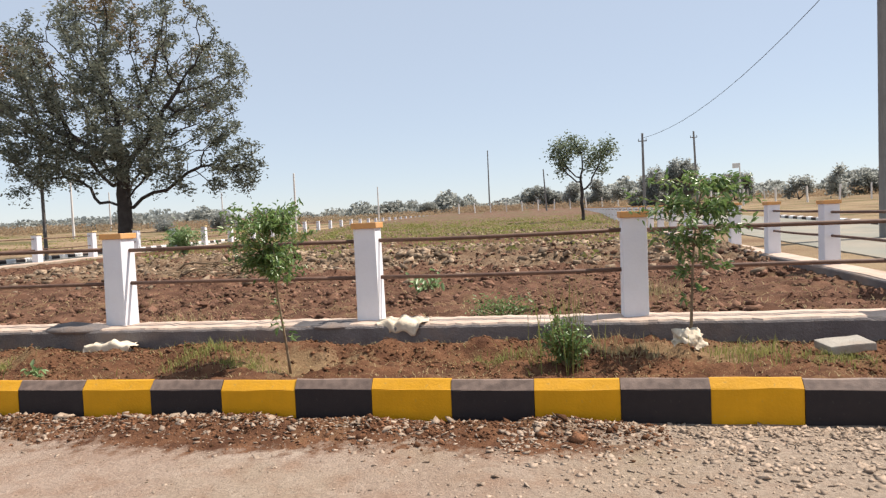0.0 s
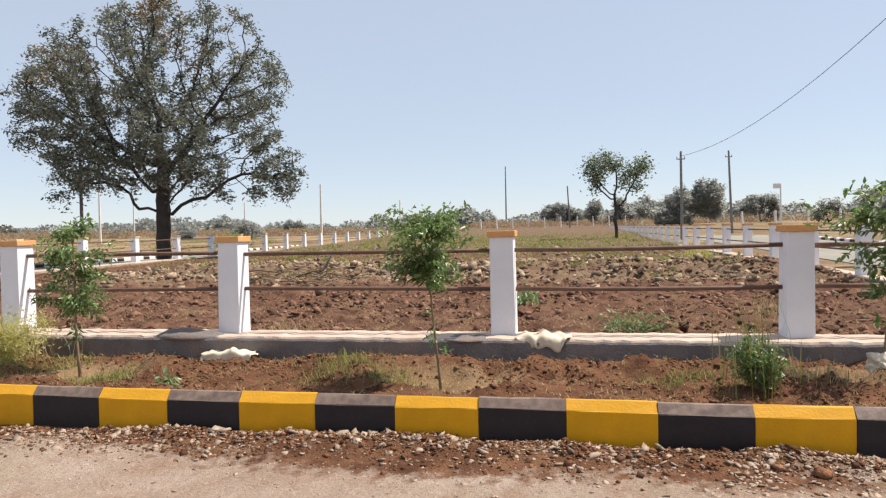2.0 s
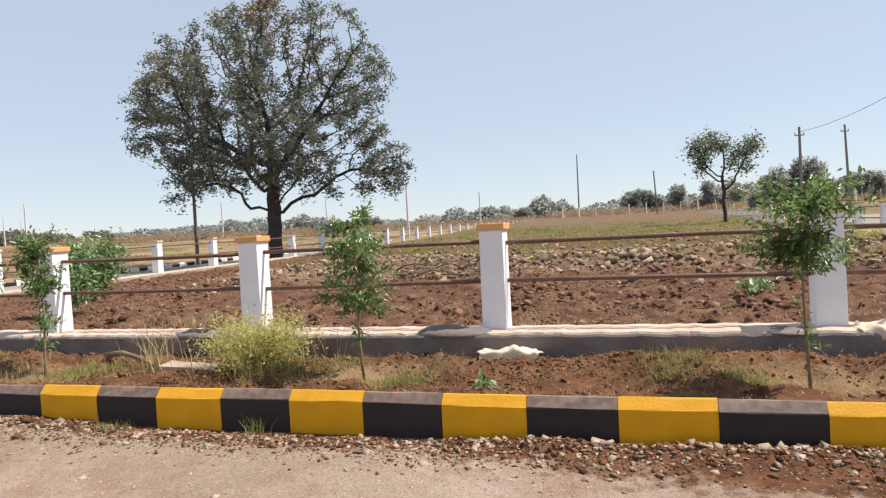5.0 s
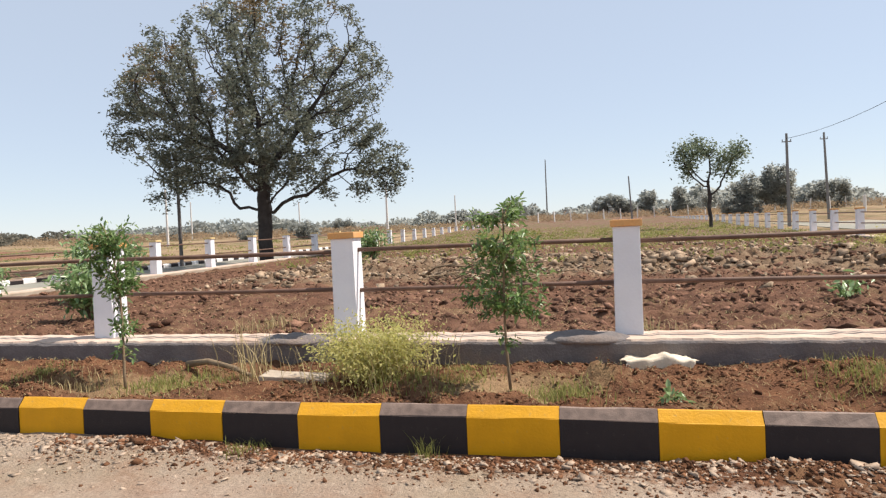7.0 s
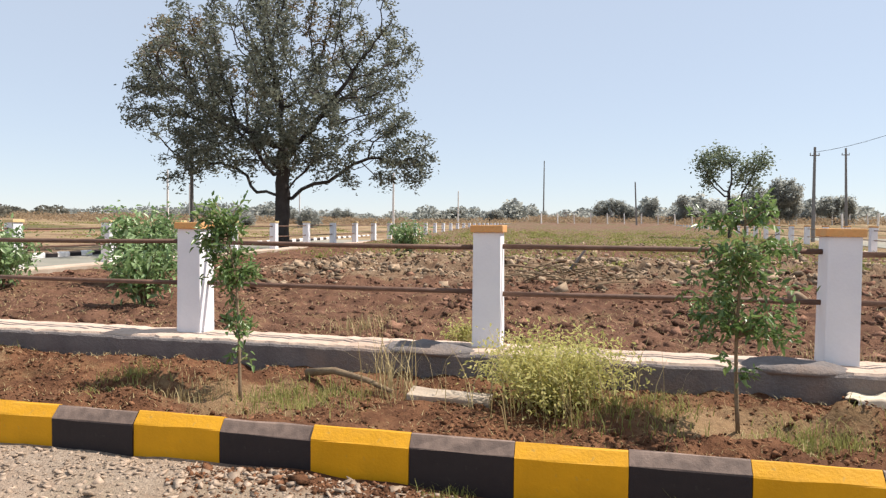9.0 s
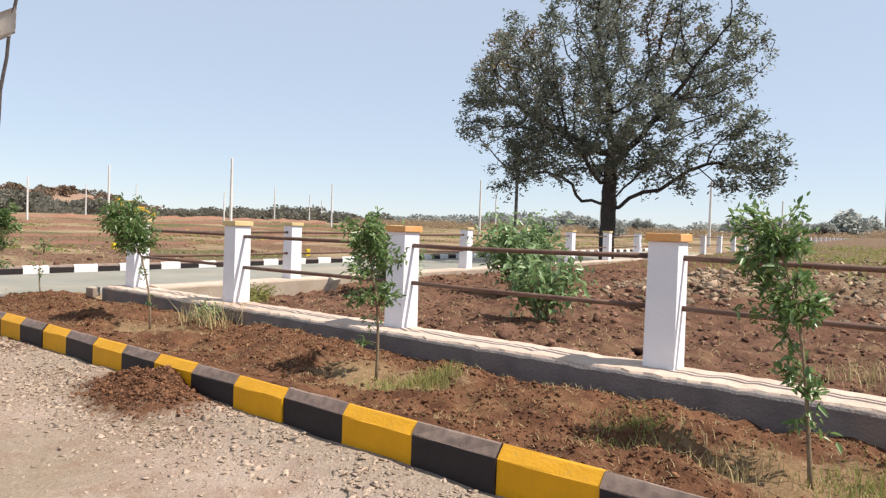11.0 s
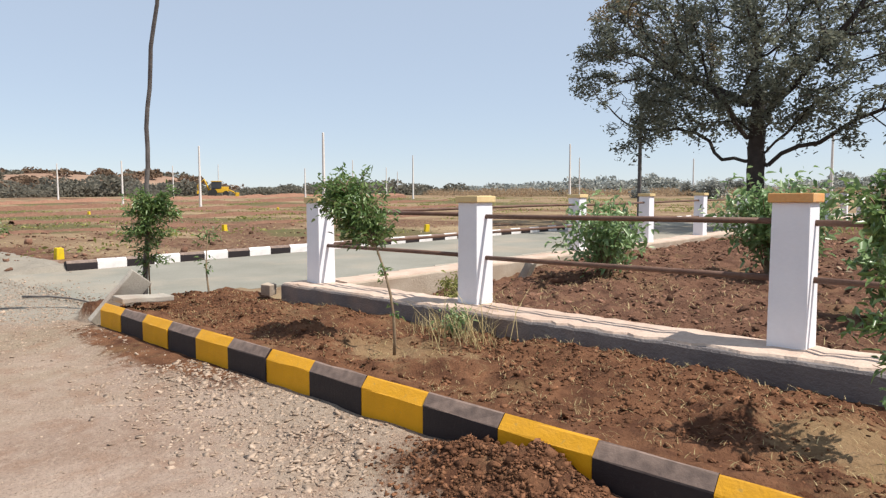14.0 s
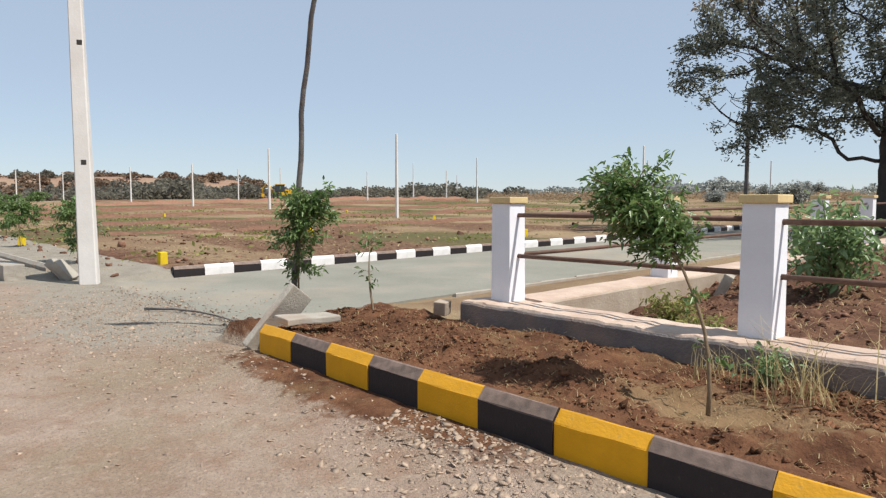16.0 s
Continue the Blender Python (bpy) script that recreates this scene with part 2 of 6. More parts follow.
def ground_mat():
    m, nt, b = mat("ground_soil")
    tc = nt.nodes.new("ShaderNodeTexCoord").outputs["Object"]

    def at(name):
        a = nt.nodes.new("ShaderNodeAttribute")
        a.attribute_name = name
        return a.outputs["Fac"]

    def pair(c1, c2, s, lo=0.35, hi=0.65):
        return mixc(nt, noise_fac(nt, s, 6.0, lo, hi, tc), c1, c2)

    fine = noise_fac(nt, 38.0, 5.0, 0.3, 0.7, tc, 0.7)
    mid = noise_fac(nt, 9.0, 5.0, 0.35, 0.65, tc, 0.65)
    col = pair(C_DUST1, C_DUST2, 0.9)
    col = mixc(nt, math2(nt, "MULTIPLY", noise_fac(nt, 0.35, 4.0, 0.45, 0.62, tc), 0.75), col, C_DUST3)
    col = mixc(nt, math2(nt, "MULTIPLY", noise_fac(nt, 3.4, 6.0, 0.48, 0.66, tc), 0.62), col, (0.30, 0.185, 0.125))
    col = mixc(nt, math2(nt, "MULTIPLY", noise_fac(nt, 14.0, 5.0, 0.52, 0.66, tc, 0.7), 0.35), col, (0.52, 0.42, 0.33))
    col = mixc(nt, math2(nt, "MULTIPLY", noise_fac(nt, 60.0, 2.0, 0.58, 0.66, tc), 0.4), col, tuple(x * 0.5 for x in C_DUST1))
    for name, c1, c2, s in (("field", C_FIELD1, C_FIELD2, 0.28), ("verge", C_VERGE1, C_VERGE2, 5.0), ("plot", C_PLOT1, C_PLOT2, 3.2), ("rubble", C_RUB1, C_RUB2, 2.5), ("grass", C_GRASS1, C_GRASS2, 0.7), ("basin", C_BASIN1, C_BASIN2, 3.0), ("grit", C_GRIT1, C_GRIT2, 30.0), ("crossing", C_CROSS1, C_CROSS2, 2.0)):
        f = math2(nt, "ADD", at(name), math2(nt, "MULTIPLY", math2(nt, "SUBTRACT", mid, 0.5), 0.55))
        r = node(nt, "ShaderNodeMapRange", From_Min=0.3, From_Max=0.7)
        nt.links.new(f, r.inputs["Value"])
        g = math2(nt, "MINIMUM", r.outputs["Result"], math2(nt, "MULTIPLY", at(name), 6.0))
        col = mixc(nt, g, col, pair(c1, c2, s))
    col = mixc(nt, math2(nt, "MULTIPLY", fine, 0.46), col, mixc(nt, 0.55, col, (0.02, 0.014, 0.01)))
    straw = math2(nt, "MULTIPLY", noise_fac(nt, 1.4, 6.0, 0.54, 0.70, tc, 0.7), math2(nt, "MULTIPLY", math2(nt, "ADD", at("plot"), at("verge")), 0.42))
    col = mixc(nt, straw, col, (0.29, 0.205, 0.105))
    nt.links.new(col, b.inputs["Base Color"])
    b.inputs["Roughness"].default_value = 0.97
    b.inputs["Specular IOR Level"].default_value = 0.08
    relief(nt, b, math2(nt, "ADD", fine, mid), 0.6, 0.02)
    return m


C_DUST1, C_DUST2, C_DUST3 = (0.31, 0.217, 0.162), (0.435, 0.335, 0.266), (0.325, 0.258, 0.18)
C_FIELD1, C_FIELD2 = (0.23, 0.148, 0.092), (0.37, 0.275, 0.165)
C_VERGE1, C_VERGE2 = (0.096, 0.043, 0.025), (0.208, 0.100, 0.054)
C_PLOT1, C_PLOT2 = (0.095, 0.048, 0.032), (0.205, 0.108, 0.070)
C_RUB1, C_RUB2 = (0.155, 0.095, 0.06), (0.27, 0.19, 0.125)
C_GRASS1, C_GRASS2 = (0.155, 0.118, 0.062), (0.12, 0.122, 0.05)
C_BASIN1, C_BASIN2 = (0.29, 0.185, 0.105), (0.21, 0.13, 0.068)
C_GRIT1, C_GRIT2 = (0.29, 0.22, 0.165), (0.43, 0.34, 0.265)
C_CROSS1, C_CROSS2 = (0.30, 0.265, 0.215), (0.37, 0.33, 0.27)
M_GROUND = ground_mat()


def painted(name, c, worn, dust, scale=5.0):
    """Kerb paint: brush marks, worn specks, dust lying on what faces up."""
    m, nt, b = mat(name)
    tc = nt.nodes.new("ShaderNodeTexCoord").outputs["Object"]
    col = mixc(nt, noise_fac(nt, scale, 4.0, 0.3, 0.7, tc), c, tuple(x * 0.82 for x in c))
    col = mixc(nt, math2(nt, "MULTIPLY", noise_fac(nt, 26.0, 6.0, 0.62, 0.7, tc), 0.6), col, worn)
    up = nt.nodes.new("ShaderNodeSeparateXYZ")
    nt.links.new(nt.nodes.new("ShaderNodeNewGeometry").outputs["Normal"], up.inputs[0])
    r = node(nt, "ShaderNodeMapRange", From_Min=0.2, From_Max=0.75, To_Min=0.04)
    nt.links.new(up.outputs["Z"], r.inputs["Value"])
    dn = math2(nt, "ADD", 0.45, math2(nt, "MULTIPLY", noise_fac(nt, 14.0, 5.0, 0.3, 0.7, tc), 0.5))
    col = mixc(nt, math2(nt, "MULTIPLY", r.outputs["Result"], math2(nt, "MULTIPLY", dn, dust)), col, (0.37, 0.262, 0.205))
    nt.links.new(col, b.inputs["Base Color"])
    b.inputs["Roughness"].default_value = 0.6
    b.inputs["Specular IOR Level"].default_value = 0.25
    relief(nt, b, noise_fac(nt, 55.0, 4.0, 0.3, 0.7, tc), 0.35, 0.004)
    return m


M_YELLOW = painted("yellow_kerb_paint", (0.72, 0.345, 0.006), (0.5, 0.3, 0.06), 0.16)
M_BLACK = painted("black_kerb_paint", (0.018, 0.015, 0.018), (0.05, 0.045, 0.042), 0.95)
M_KWHITE = painted("white_kerb_paint", (0.82, 0.80, 0.78), (0.5, 0.46, 0.42), 0.12)
M_WHITE = mottled("white_post_paint", (0.84, 0.83, 0.85), (0.78, 0.77, 0.80), 3.0, 40.0, 0.7, 0.15, 0.004, (0.5, 0.42, 0.35), 0.12, speck=0.06)
M_CAP = mottled("orange_cap_paint", (0.72, 0.34, 0.12), (0.66, 0.38, 0.16), 6.0, 50.0, 0.7, 0.2, 0.004, (0.5, 0.36, 0.24), 0.4, rand=0.12)
M_CAP2 = mottled("cream_cap_paint", (0.74, 0.57, 0.29), (0.68, 0.50, 0.25), 6.0, 50.0, 0.7, 0.2, 0.004, (0.5, 0.36, 0.24), 0.4, rand=0.1)
# Cement and dusty plaster tones also carry the shaded front and sunlit top.
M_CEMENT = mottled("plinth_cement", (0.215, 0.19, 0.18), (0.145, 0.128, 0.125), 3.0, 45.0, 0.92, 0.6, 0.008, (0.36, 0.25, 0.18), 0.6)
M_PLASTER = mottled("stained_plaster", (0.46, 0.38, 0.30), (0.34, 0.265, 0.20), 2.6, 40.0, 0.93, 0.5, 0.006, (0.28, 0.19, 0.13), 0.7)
M_PLINTHTOP = mottled("sunlit_dusty_plaster", (0.52, 0.385, 0.305), (0.62, 0.49, 0.395), 3.0, 35.0, 0.95, 0.5, 0.006, (0.36, 0.24, 0.17), 0.5)
M_PIPE = mottled("rusty_pipe", (0.125, 0.066, 0.046), (0.19, 0.11, 0.075), 8.0, 70.0, 0.65, 0.3, 0.003, (0.10, 0.06, 0.045), 0.6, spec=0.35)
M_CONC = mottled("street_concrete", (0.235, 0.225, 0.185), (0.29, 0.275, 0.23), 0.6, 30.0, 0.93, 0.35, 0.006, (0.44, 0.34, 0.25), 0.6)
M_SLAB = mottled("precast_concrete", (0.42, 0.38, 0.32), (0.34, 0.30, 0.255), 4.0, 50.0, 0.9, 0.5, 0.006, (0.36, 0.25, 0.18), 0.5)
M_POLE = mottled("white_pole_concrete", (0.74, 0.70, 0.66), (0.66, 0.62, 0.58), 2.0, 30.0, 0.85, 0.25, 0.005, (0.5, 0.42, 0.36), 0.3, speck=0.1)
M_DARKPOLE = mottled("grey_pole_concrete", (0.24, 0.23, 0.22), (0.19, 0.18, 0.175), 2.0, 30.0, 0.9, 0.25, 0.005)
M_HOLE = mottled("hole_shade", (0.06, 0.055, 0.05), (0.05, 0.045, 0.04), 10.0, 60.0, 0.95, 0)
M_BARK = mottled("tree_bark", (0.055, 0.047, 0.043), (0.085, 0.072, 0.065), 3.0, 25.0, 0.95, 0.7, 0.03)
M_TWIG = mottled("sapling_bark", (0.20, 0.14, 0.09), (0.28, 0.21, 0.13), 12.0, 80.0, 0.9, 0.4, 0.004)
M_WOODPOLE = mottled("dark_timber_pole", (0.12, 0.105, 0.10), (0.20, 0.18, 0.165), 7.0, 60.0, 0.8, 0.5, 0.006)
M_NEEM = leaf_mat("tree_leaf", (0.105, 0.120, 0.092), (0.285, 0.300, 0.228), 0.42, 0.44)
M_NEEM2 = leaf_mat("tree_leaf_turning", (0.18, 0.132, 0.07), (0.31, 0.235, 0.14), 0.5, 0.42)
M_SAPLEAF = leaf_mat("sapling_leaf", (0.085, 0.165, 0.045), (0.27, 0.365, 0.13), 0.33, 0.40, 0.55)
M_BUSHLEAF = leaf_mat("broad_shrub_leaf", (0.16, 0.265, 0.095), (0.35, 0.46, 0.22), 0.35, 0.35, 0.55)
# Leaf colour paled to stand in for haze and backlight at distance.
M_HAZELEAF = leaf_mat("hazed_scrub_leaf", (0.36, 0.372, 0.342), (0.45, 0.452, 0.41), 0.8, 0.75, 0.1)
M_VASELEAF = leaf_mat("field_tree_leaf", (0.15, 0.19, 0.115), (0.28, 0.315, 0.21), 0.45, 0.4, 0.3)
# Darker copies of the far leaf colours for front-lit scrub, still hazed.
M_HILLLEAF = leaf_mat("frontlit_scrub_leaf", (0.18, 0.172, 0.138), (0.265, 0.24, 0.19), 0.8, 0.45, 0.1)
M_HILLBROWN = leaf_mat("hill_dry_leaf", (0.19, 0.13, 0.09), (0.26, 0.18, 0.12), 0.9, 0.3, 0.1)
# Dry scrub is paled too, its haze put into the colour.
M_HAZEBROWN = leaf_mat("hazed_dry_leaf", (0.36, 0.25, 0.16), (0.44, 0.34, 0.22), 0.9, 0.45, 0.1)
M_STRAW = leaf_mat("dry_straw", (0.42, 0.33, 0.16), (0.58, 0.47, 0.26), 0.7, 0.3, 0.2)
M_GRASS = leaf_mat("green_grass", (0.22, 0.24, 0.065), (0.40, 0.37, 0.135), 0.6, 0.42, 0.2)
M_YELBUSH = leaf_mat("yellowing_shrub", (0.50, 0.48, 0.15), (0.66, 0.60, 0.28), 0.7, 0.52, 0.2)
M_CLODR = mottled("red_clod", (0.128, 0.060, 0.034), (0.22, 0.108, 0.058), 8.0, 50.0, 0.97, 0.6, 0.01, island=0.55, spec=0.08)
M_CLODD = mottled("dark_clod", (0.15, 0.079, 0.054), (0.24, 0.135, 0.09), 6.0, 40.0, 0.97, 0.6, 0.012, island=0.6, spec=0.08)
M_STONE = mottled("crushed_stone", (0.43, 0.33, 0.25), (0.34, 0.25, 0.185), 20.0, 80.0, 0.95, 0.3, 0.004, island=0.24, spec=0.1)
M_RUBBLE = mottled("field_rubble", (0.37, 0.275, 0.19), (0.20, 0.136, 0.09), 7.0, 40.0, 0.93, 0.4, 0.008, island=0.55)
M_SACK = mottled("cement_sack", (0.68, 0.56, 0.42), (0.76, 0.66, 0.52), 7.0, 60.0, 0.85, 0.4, 0.004, (0.35, 0.24, 0.15), 0.4)
M_MARK = mottled("yellow_marker_paint", (0.75, 0.55, 0.02), (0.68, 0.46, 0.02), 9.0, 60.0, 0.7, 0.2, 0.004, (0.4, 0.3, 0.12), 0.4)
M_FLAG = mottled("pale_flag_cloth", (0.70, 0.66, 0.62), (0.62, 0.55, 0.48), 4.0, 90.0, 0.8, 0.2, 0.003)
M_HILL = mottled("far_hill_soil", (0.28, 0.165, 0.115), (0.34, 0.24, 0.165), 0.05, 0.6, 0.95, 0)
M_WIRE = mottled("cable_black", (0.05, 0.05, 0.055), (0.07, 0.07, 0.075), 20.0, 80.0, 0.6, 0)
M_HOUSE = mottled("limewashed_wall", (0.70, 0.68, 0.65), (0.60, 0.58, 0.56), 1.0, 10.0, 0.9, 0)
M_DIGYEL = mottled("digger_yellow", (0.70, 0.42, 0.03), (0.60, 0.36, 0.04), 3.0, 20.0, 0.5, 0.1)
M_RUBBER = mottled("tyre_rubber", (0.03, 0.03, 0.03), (0.045, 0.042, 0.04), 5.0, 30.0, 0.85, 0.2)
M_GLASSDARK = mottled("cab_glass", (0.03, 0.035, 0.04), (0.04, 0.045, 0.05), 2.0, 10.0, 0.15, 0, spec=0.5)


# ---- the plan ----
KERB_Y, KERB_TOP = 4.580, 0.355          # roadside face and top of the striped kerb
KERB_W = 0.135
PL_Y0, PL_Y1, PL_TOP = 6.43, 6.97, 0.46   # plinth under the front fence
POST_Y = 6.82                           # centre line of the front posts
LEFT_X, RIGHT_X = -18.46, 4.42          # centre lines of the side fences
STREET_X0, STREET_X1 = -26.65, -21.35   # concrete side street
BW_X = -26.8
SAPLINGS = [(1.12, 5.9), (-2.4, 5.6), (-5.86, 5.64), (-9.24, 5.52), (-12.37, 5.58), (-15.82, 5.52)]


# Soil heaps by the basins; some also stand in for crown shadows.
HEAPS = [(1.02, 5.74, 0.19, 0.17), (-3.15, 5.6, 0.16, 0.055), (-6.5, 5.45, 0.17, 0.077), (-5.15, 5.75, 0.2, 0.088), (-9.95, 5.5, 0.2, 0.072), (-13.1, 5.55, 0.2, 0.066), (-11.6, 5.35, 0.14, 0.055), (-16.75, 5.3, 0.22, 0.083), (-15.3, 5.35, 0.18, 0.055), (-19.2, 5.75, 0.2, 0.066), (-17.9, 6.1, 0.2, 0.055), (0.55, 5.6, 0.18, 0.039), (-1.4, 6.15, 0.22, 0.044)]


def street_z(y):
    return 0.03 + 0.0105 * np.clip(np.asarray(y, float) - 6.0, 0, 60)


def plot_z(y):
    d = np.clip(np.asarray(y, float) - 7.0, 0, 55)
    return 0.31 + 0.010 * d + 0.00018 * d * d


def ground_z(x, y, rough=True):
    x, y = np.asarray(x, float), np.asarray(y, float)
    n1, n2, n3 = fbm(x * 0.7, y * 0.7, 3, 3), fbm(x * 3.1, y * 3.1, 4, 11), fbm(x * 9.0, y * 9.0, 3, 23)
    k = 1.0 if rough else 0.0
    road = 0.03 + 0.03 * n1 + k * (0.018 * n2 + 0.006 * n3)
    # soil spilt on the road along the kerb
    spill = 0.16 * bump2(x, y, -13.75, 4.40, 0.52, 0.30) + 0.07 * bump2(x, y, -2.3, 4.45, 1.1, 0.16) + 0.06 * bump2(x, y, -0.2, 4.45, 0.7, 0.18) + 0.05 * bump2(x, y, -4.1, 4.5, 0.6, 0.12)
    road = road + spill * (1 + 1.2 * n2 + 0.8 * n3)
    # grit banked up against the kerb
    road = road + (0.02 + 0.055 * sstep(-6.5, -8.5, x)) * sstep(-20.6, -19.4, x) * sstep(3.95, 4.5, y) * sstep(4.9, 4.7, y) * (1 + 0.3 * n2)
    verge = 0.235 + 0.10 * n1 + k * (0.13 * n2 + 0.10 * n3) + 0.02 * sstep(-8, -14, x) + 0.035 * sstep(5.0, 4.8, y)
    verge = verge + 0.10 * bump2(x, y, -0.9, 6.2, 1.2, 0.22) + 0.11 * bump2(x, y, -3.4, 6.1, 0.9, 0.25) + 0.10 * bump2(x, y, -11.0, 5.9, 1.4, 0.4) + 0.09 * bump2(x, y, -14.3, 6.2, 1.0, 0.3) + 0.10 * bump2(x, y, -18.6, 5.7, 0.9, 0.35)
    for hx, hy, hr, hh in HEAPS:
        verge = verge + hh * bump2(x, y, hx, hy, hr * 1.5, hr) * (1 + 1.5 * n2 + 1.5 * n3)
    for sx, sy in SAPLINGS:
        r = np.hypot((x - sx) / 0.62, (y - sy) / 0.42)
        verge = verge - 0.05 * np.exp(-r ** 2) + 0.05 * np.exp(-((r - 1.25) / 0.28) ** 2) * (0.6 + n2)
    plot = plot_z(y) + 0.10 * n1 + k * (0.17 * n2 + 0.13 * n3) * sstep(45, 22, y)
    plot = plot + 0.22 * np.exp(-((y - 17.5 - 1.5 * n1) / 3.2) ** 2) * (0.7 + 2.0 * n2) * sstep(-15.5, -12, x)
    plot = plot - 0.16 * sstep(-16.4, -17.2, x) * sstep(10.6, 9.4, y)
    side = street_z(y) + 0.10 + 0.04 * n1 + k * 0.05 * n2
    field = street_z(y) + 0.13 + 0.10 * n1 + k * 0.10 * n2 * sstep(-90, -40, x)
    street = street_z(y) - 0.02 + 0 * x
    z = road
    z = np.where(y > KERB_Y + 0.11, np.where(x > -20.2, verge, road + (verge - road) * sstep(-20.9, -20.2, x)), z)
    inside = (x > LEFT_X) & (x < RIGHT_X)
    z = np.where((y > 6.7) & inside, plot, z)
    east = street_z(y) + 0.12 + 0.010 * np.clip(y - 7, 0, 60) + 0.04 * n1 + k * 0.04 * n2
    z = np.where((y > 6.7) & (x >= RIGHT_X), east, z)
    lv = side * sstep(6.0, 7.6, y) + verge * (1 - sstep(6.0, 7.6, y))
    z = np.where((x <= LEFT_X) & (x > -20.4) & (y > 6.5), lv, z)
    t = sstep(-20.4, -21.2, x)
    low = road + (street - road) * sstep(4.6, 6.2, y)
    z = np.where((x <= -20.4) & (y > KERB_Y + 0.11), np.where(y > 6.5, lv, z) * (1 - t) + low * t, z)
    fl = field * sstep(4.2, 4.8, y) + road * (1 - sstep(4.2, 4.8, y))
    z = np.where(x < BW_X - 0.02, np.where(x > -28.2, road + (field - road) * sstep(5.0, 6.4, y), fl), z)
    # far rise beyond the plots
    z = z + 1.7 * sstep(45, 150, np.hypot(x + 5, y)) * sstep(-20, 40, y)
    return z


# ---- ground ----
def axis_steps(parts):
    out = []
    for a, b, s in parts:
        out.append(np.arange(a, b, s))
    return np.concatenate(out)


def far_steps(start, sign, first, stop, growth=1.22):
    v, s, out = start, first, []
    while abs(v) < stop:
        v += sign * s
        s *= growth
        out.append(v)
    return np.array(out)


def build_ground():
    xs = np.concatenate([far_steps(-40, -1, 0.7, 3000)[::-1], axis_steps([(-40, -28, 0.3), (-28, -21, 0.12), (-21, 5, 0.062), (5, 14, 0.25)]), far_steps(14, 1, 0.5, 3000)])
    ys = np.concatenate([far_steps(-3, -1, 0.6, 3000)[::-1], axis_steps([(-3, 1.5, 0.15), (1.5, 4.52, 0.07)]), np.array([4.53, 4.6, 4.66, 4.7, 4.75]), axis_steps([(4.79, 6.6, 0.045), (6.6, 11, 0.062), (11, 22, 0.11), (22, 60, 0.5)]), far_steps(60, 1, 0.9, 3500)])
    X, Y = np.meshgrid(xs, ys)
    Z = ground_z(X, Y)
    nx, ny = len(xs), len(ys)
    v = np.stack([X.ravel(), Y.ravel(), Z.ravel()], -1)
    i = np.arange(nx - 1)[None] + (np.arange(ny - 1) * nx)[:, None]
    f = np.stack([i, i + 1, i + 1 + nx, i + nx], -1).reshape(-1, 4)
    me = mesh_np("ground", v, f, [M_GROUND], smooth=True)
    x, y = X.ravel(), Y.ravel()
    inside = (x > LEFT_X) & (x < RIGHT_X)
    n = fbm(x * 1.3, y * 1.3, 4, 41)
    masks = {}
    masks["verge"] = np.where((y > 4.66) & (y < 6.7) & (x > -20.8), 1.0, 0.0) * sstep(-20.9, -20.3, x)
    for cx, cy, rx, ry in ((-13.75, 4.38, 0.72, 0.40), (-2.3, 4.4, 1.9, 0.42), (-0.2, 4.4, 1.0, 0.38), (-4.1, 4.5, 1.0, 0.26), (-6.0, 4.5, 1.3, 0.20), (-7.9, 4.52, 1.0, 0.16), (-17.9, 4.45, 1.9, 0.26)):
        masks["verge"] = np.maximum(masks["verge"], np.where(y < 4.7, np.clip(1.25 * bump2(x, y, cx, cy, rx, ry), 0, 1), 0))
    masks["plot"] = np.where((y > 6.66) & inside, 1.0, 0.0) * (1 - 0.35 * sstep(24, 40, y))
    masks["plot"] = np.maximum(masks["plot"], np.where((x < -28.0) & (x > -34), 0.9, 0) * sstep(9.5, 6, y) * sstep(4.4, 4.9, y))
    masks["rubble"] = np.where(inside, 1, 0) * sstep(12.5, 15.5, y + 2 * n) * sstep(27, 21, y + 3 * n) * sstep(-16.5, -12.5, x) * 0.85
    masks["grass"] = np.where((y > 22) & (x > LEFT_X), 1, 0) * sstep(24, 34, y) * np.clip(0.34 + 1.6 * n, 0, 1)
    masks["field"] = np.where((y > 6.6) & ~inside, 1.0, 0.0)
    masks["field"] = np.maximum(masks["field"], np.where((x < -28) & (y > 4.5), 1.0, 0))
    west = (x < BW_X) & (y > 6.5)
    masks["plot"] = np.maximum(masks["plot"], np.where(west, np.clip(0.62 * sstep(0.05, 0.15, fbm(x * 0.05 + 3, y * 0.16, 4, 61)) + 0.5 * sstep(11, 7, y) * sstep(-45, -30, x), 0, 1), 0))
    masks["grass"] = np.maximum(masks["grass"], np.where(west, np.clip(1.0 * sstep(0.02, 0.16, fbm(x * 0.07 - 8, y * 0.12, 4, 67)), 0, 0.8), 0))
    b = np.zeros_like(x)
    for sx, sy in SAPLINGS:
        b = np.maximum(b, np.exp(-(np.hypot((x - sx - 0.12) / 0.75, (y - sy - 0.03) / 0.42) ** 3)))
    masks["basin"] = np.where((y > 4.85) & (y < 6.4), b, 0)
    g = np.where(y < 4.66, 1, 0) * (0.95 * np.exp(-((y - 4.5) / 0.33) ** 2) * np.clip(sstep(-0.5, 0.6, x) + sstep(-8.3, -9.3, x) * sstep(-17.0, -15.5, x) * 0.9, 0, 1))
    g = np.maximum(g, 0.85 * bump2(x, y, 1.6, 3.9, 1.3, 0.55))
    g = np.maximum(g, 0.8 * bump2(x, y, -23.2, 4.6, 2.2, 1.3))
    g = np.maximum(g, 0.6 * bump2(x, y, -14.6, 3.95, 1.6, 0.35))
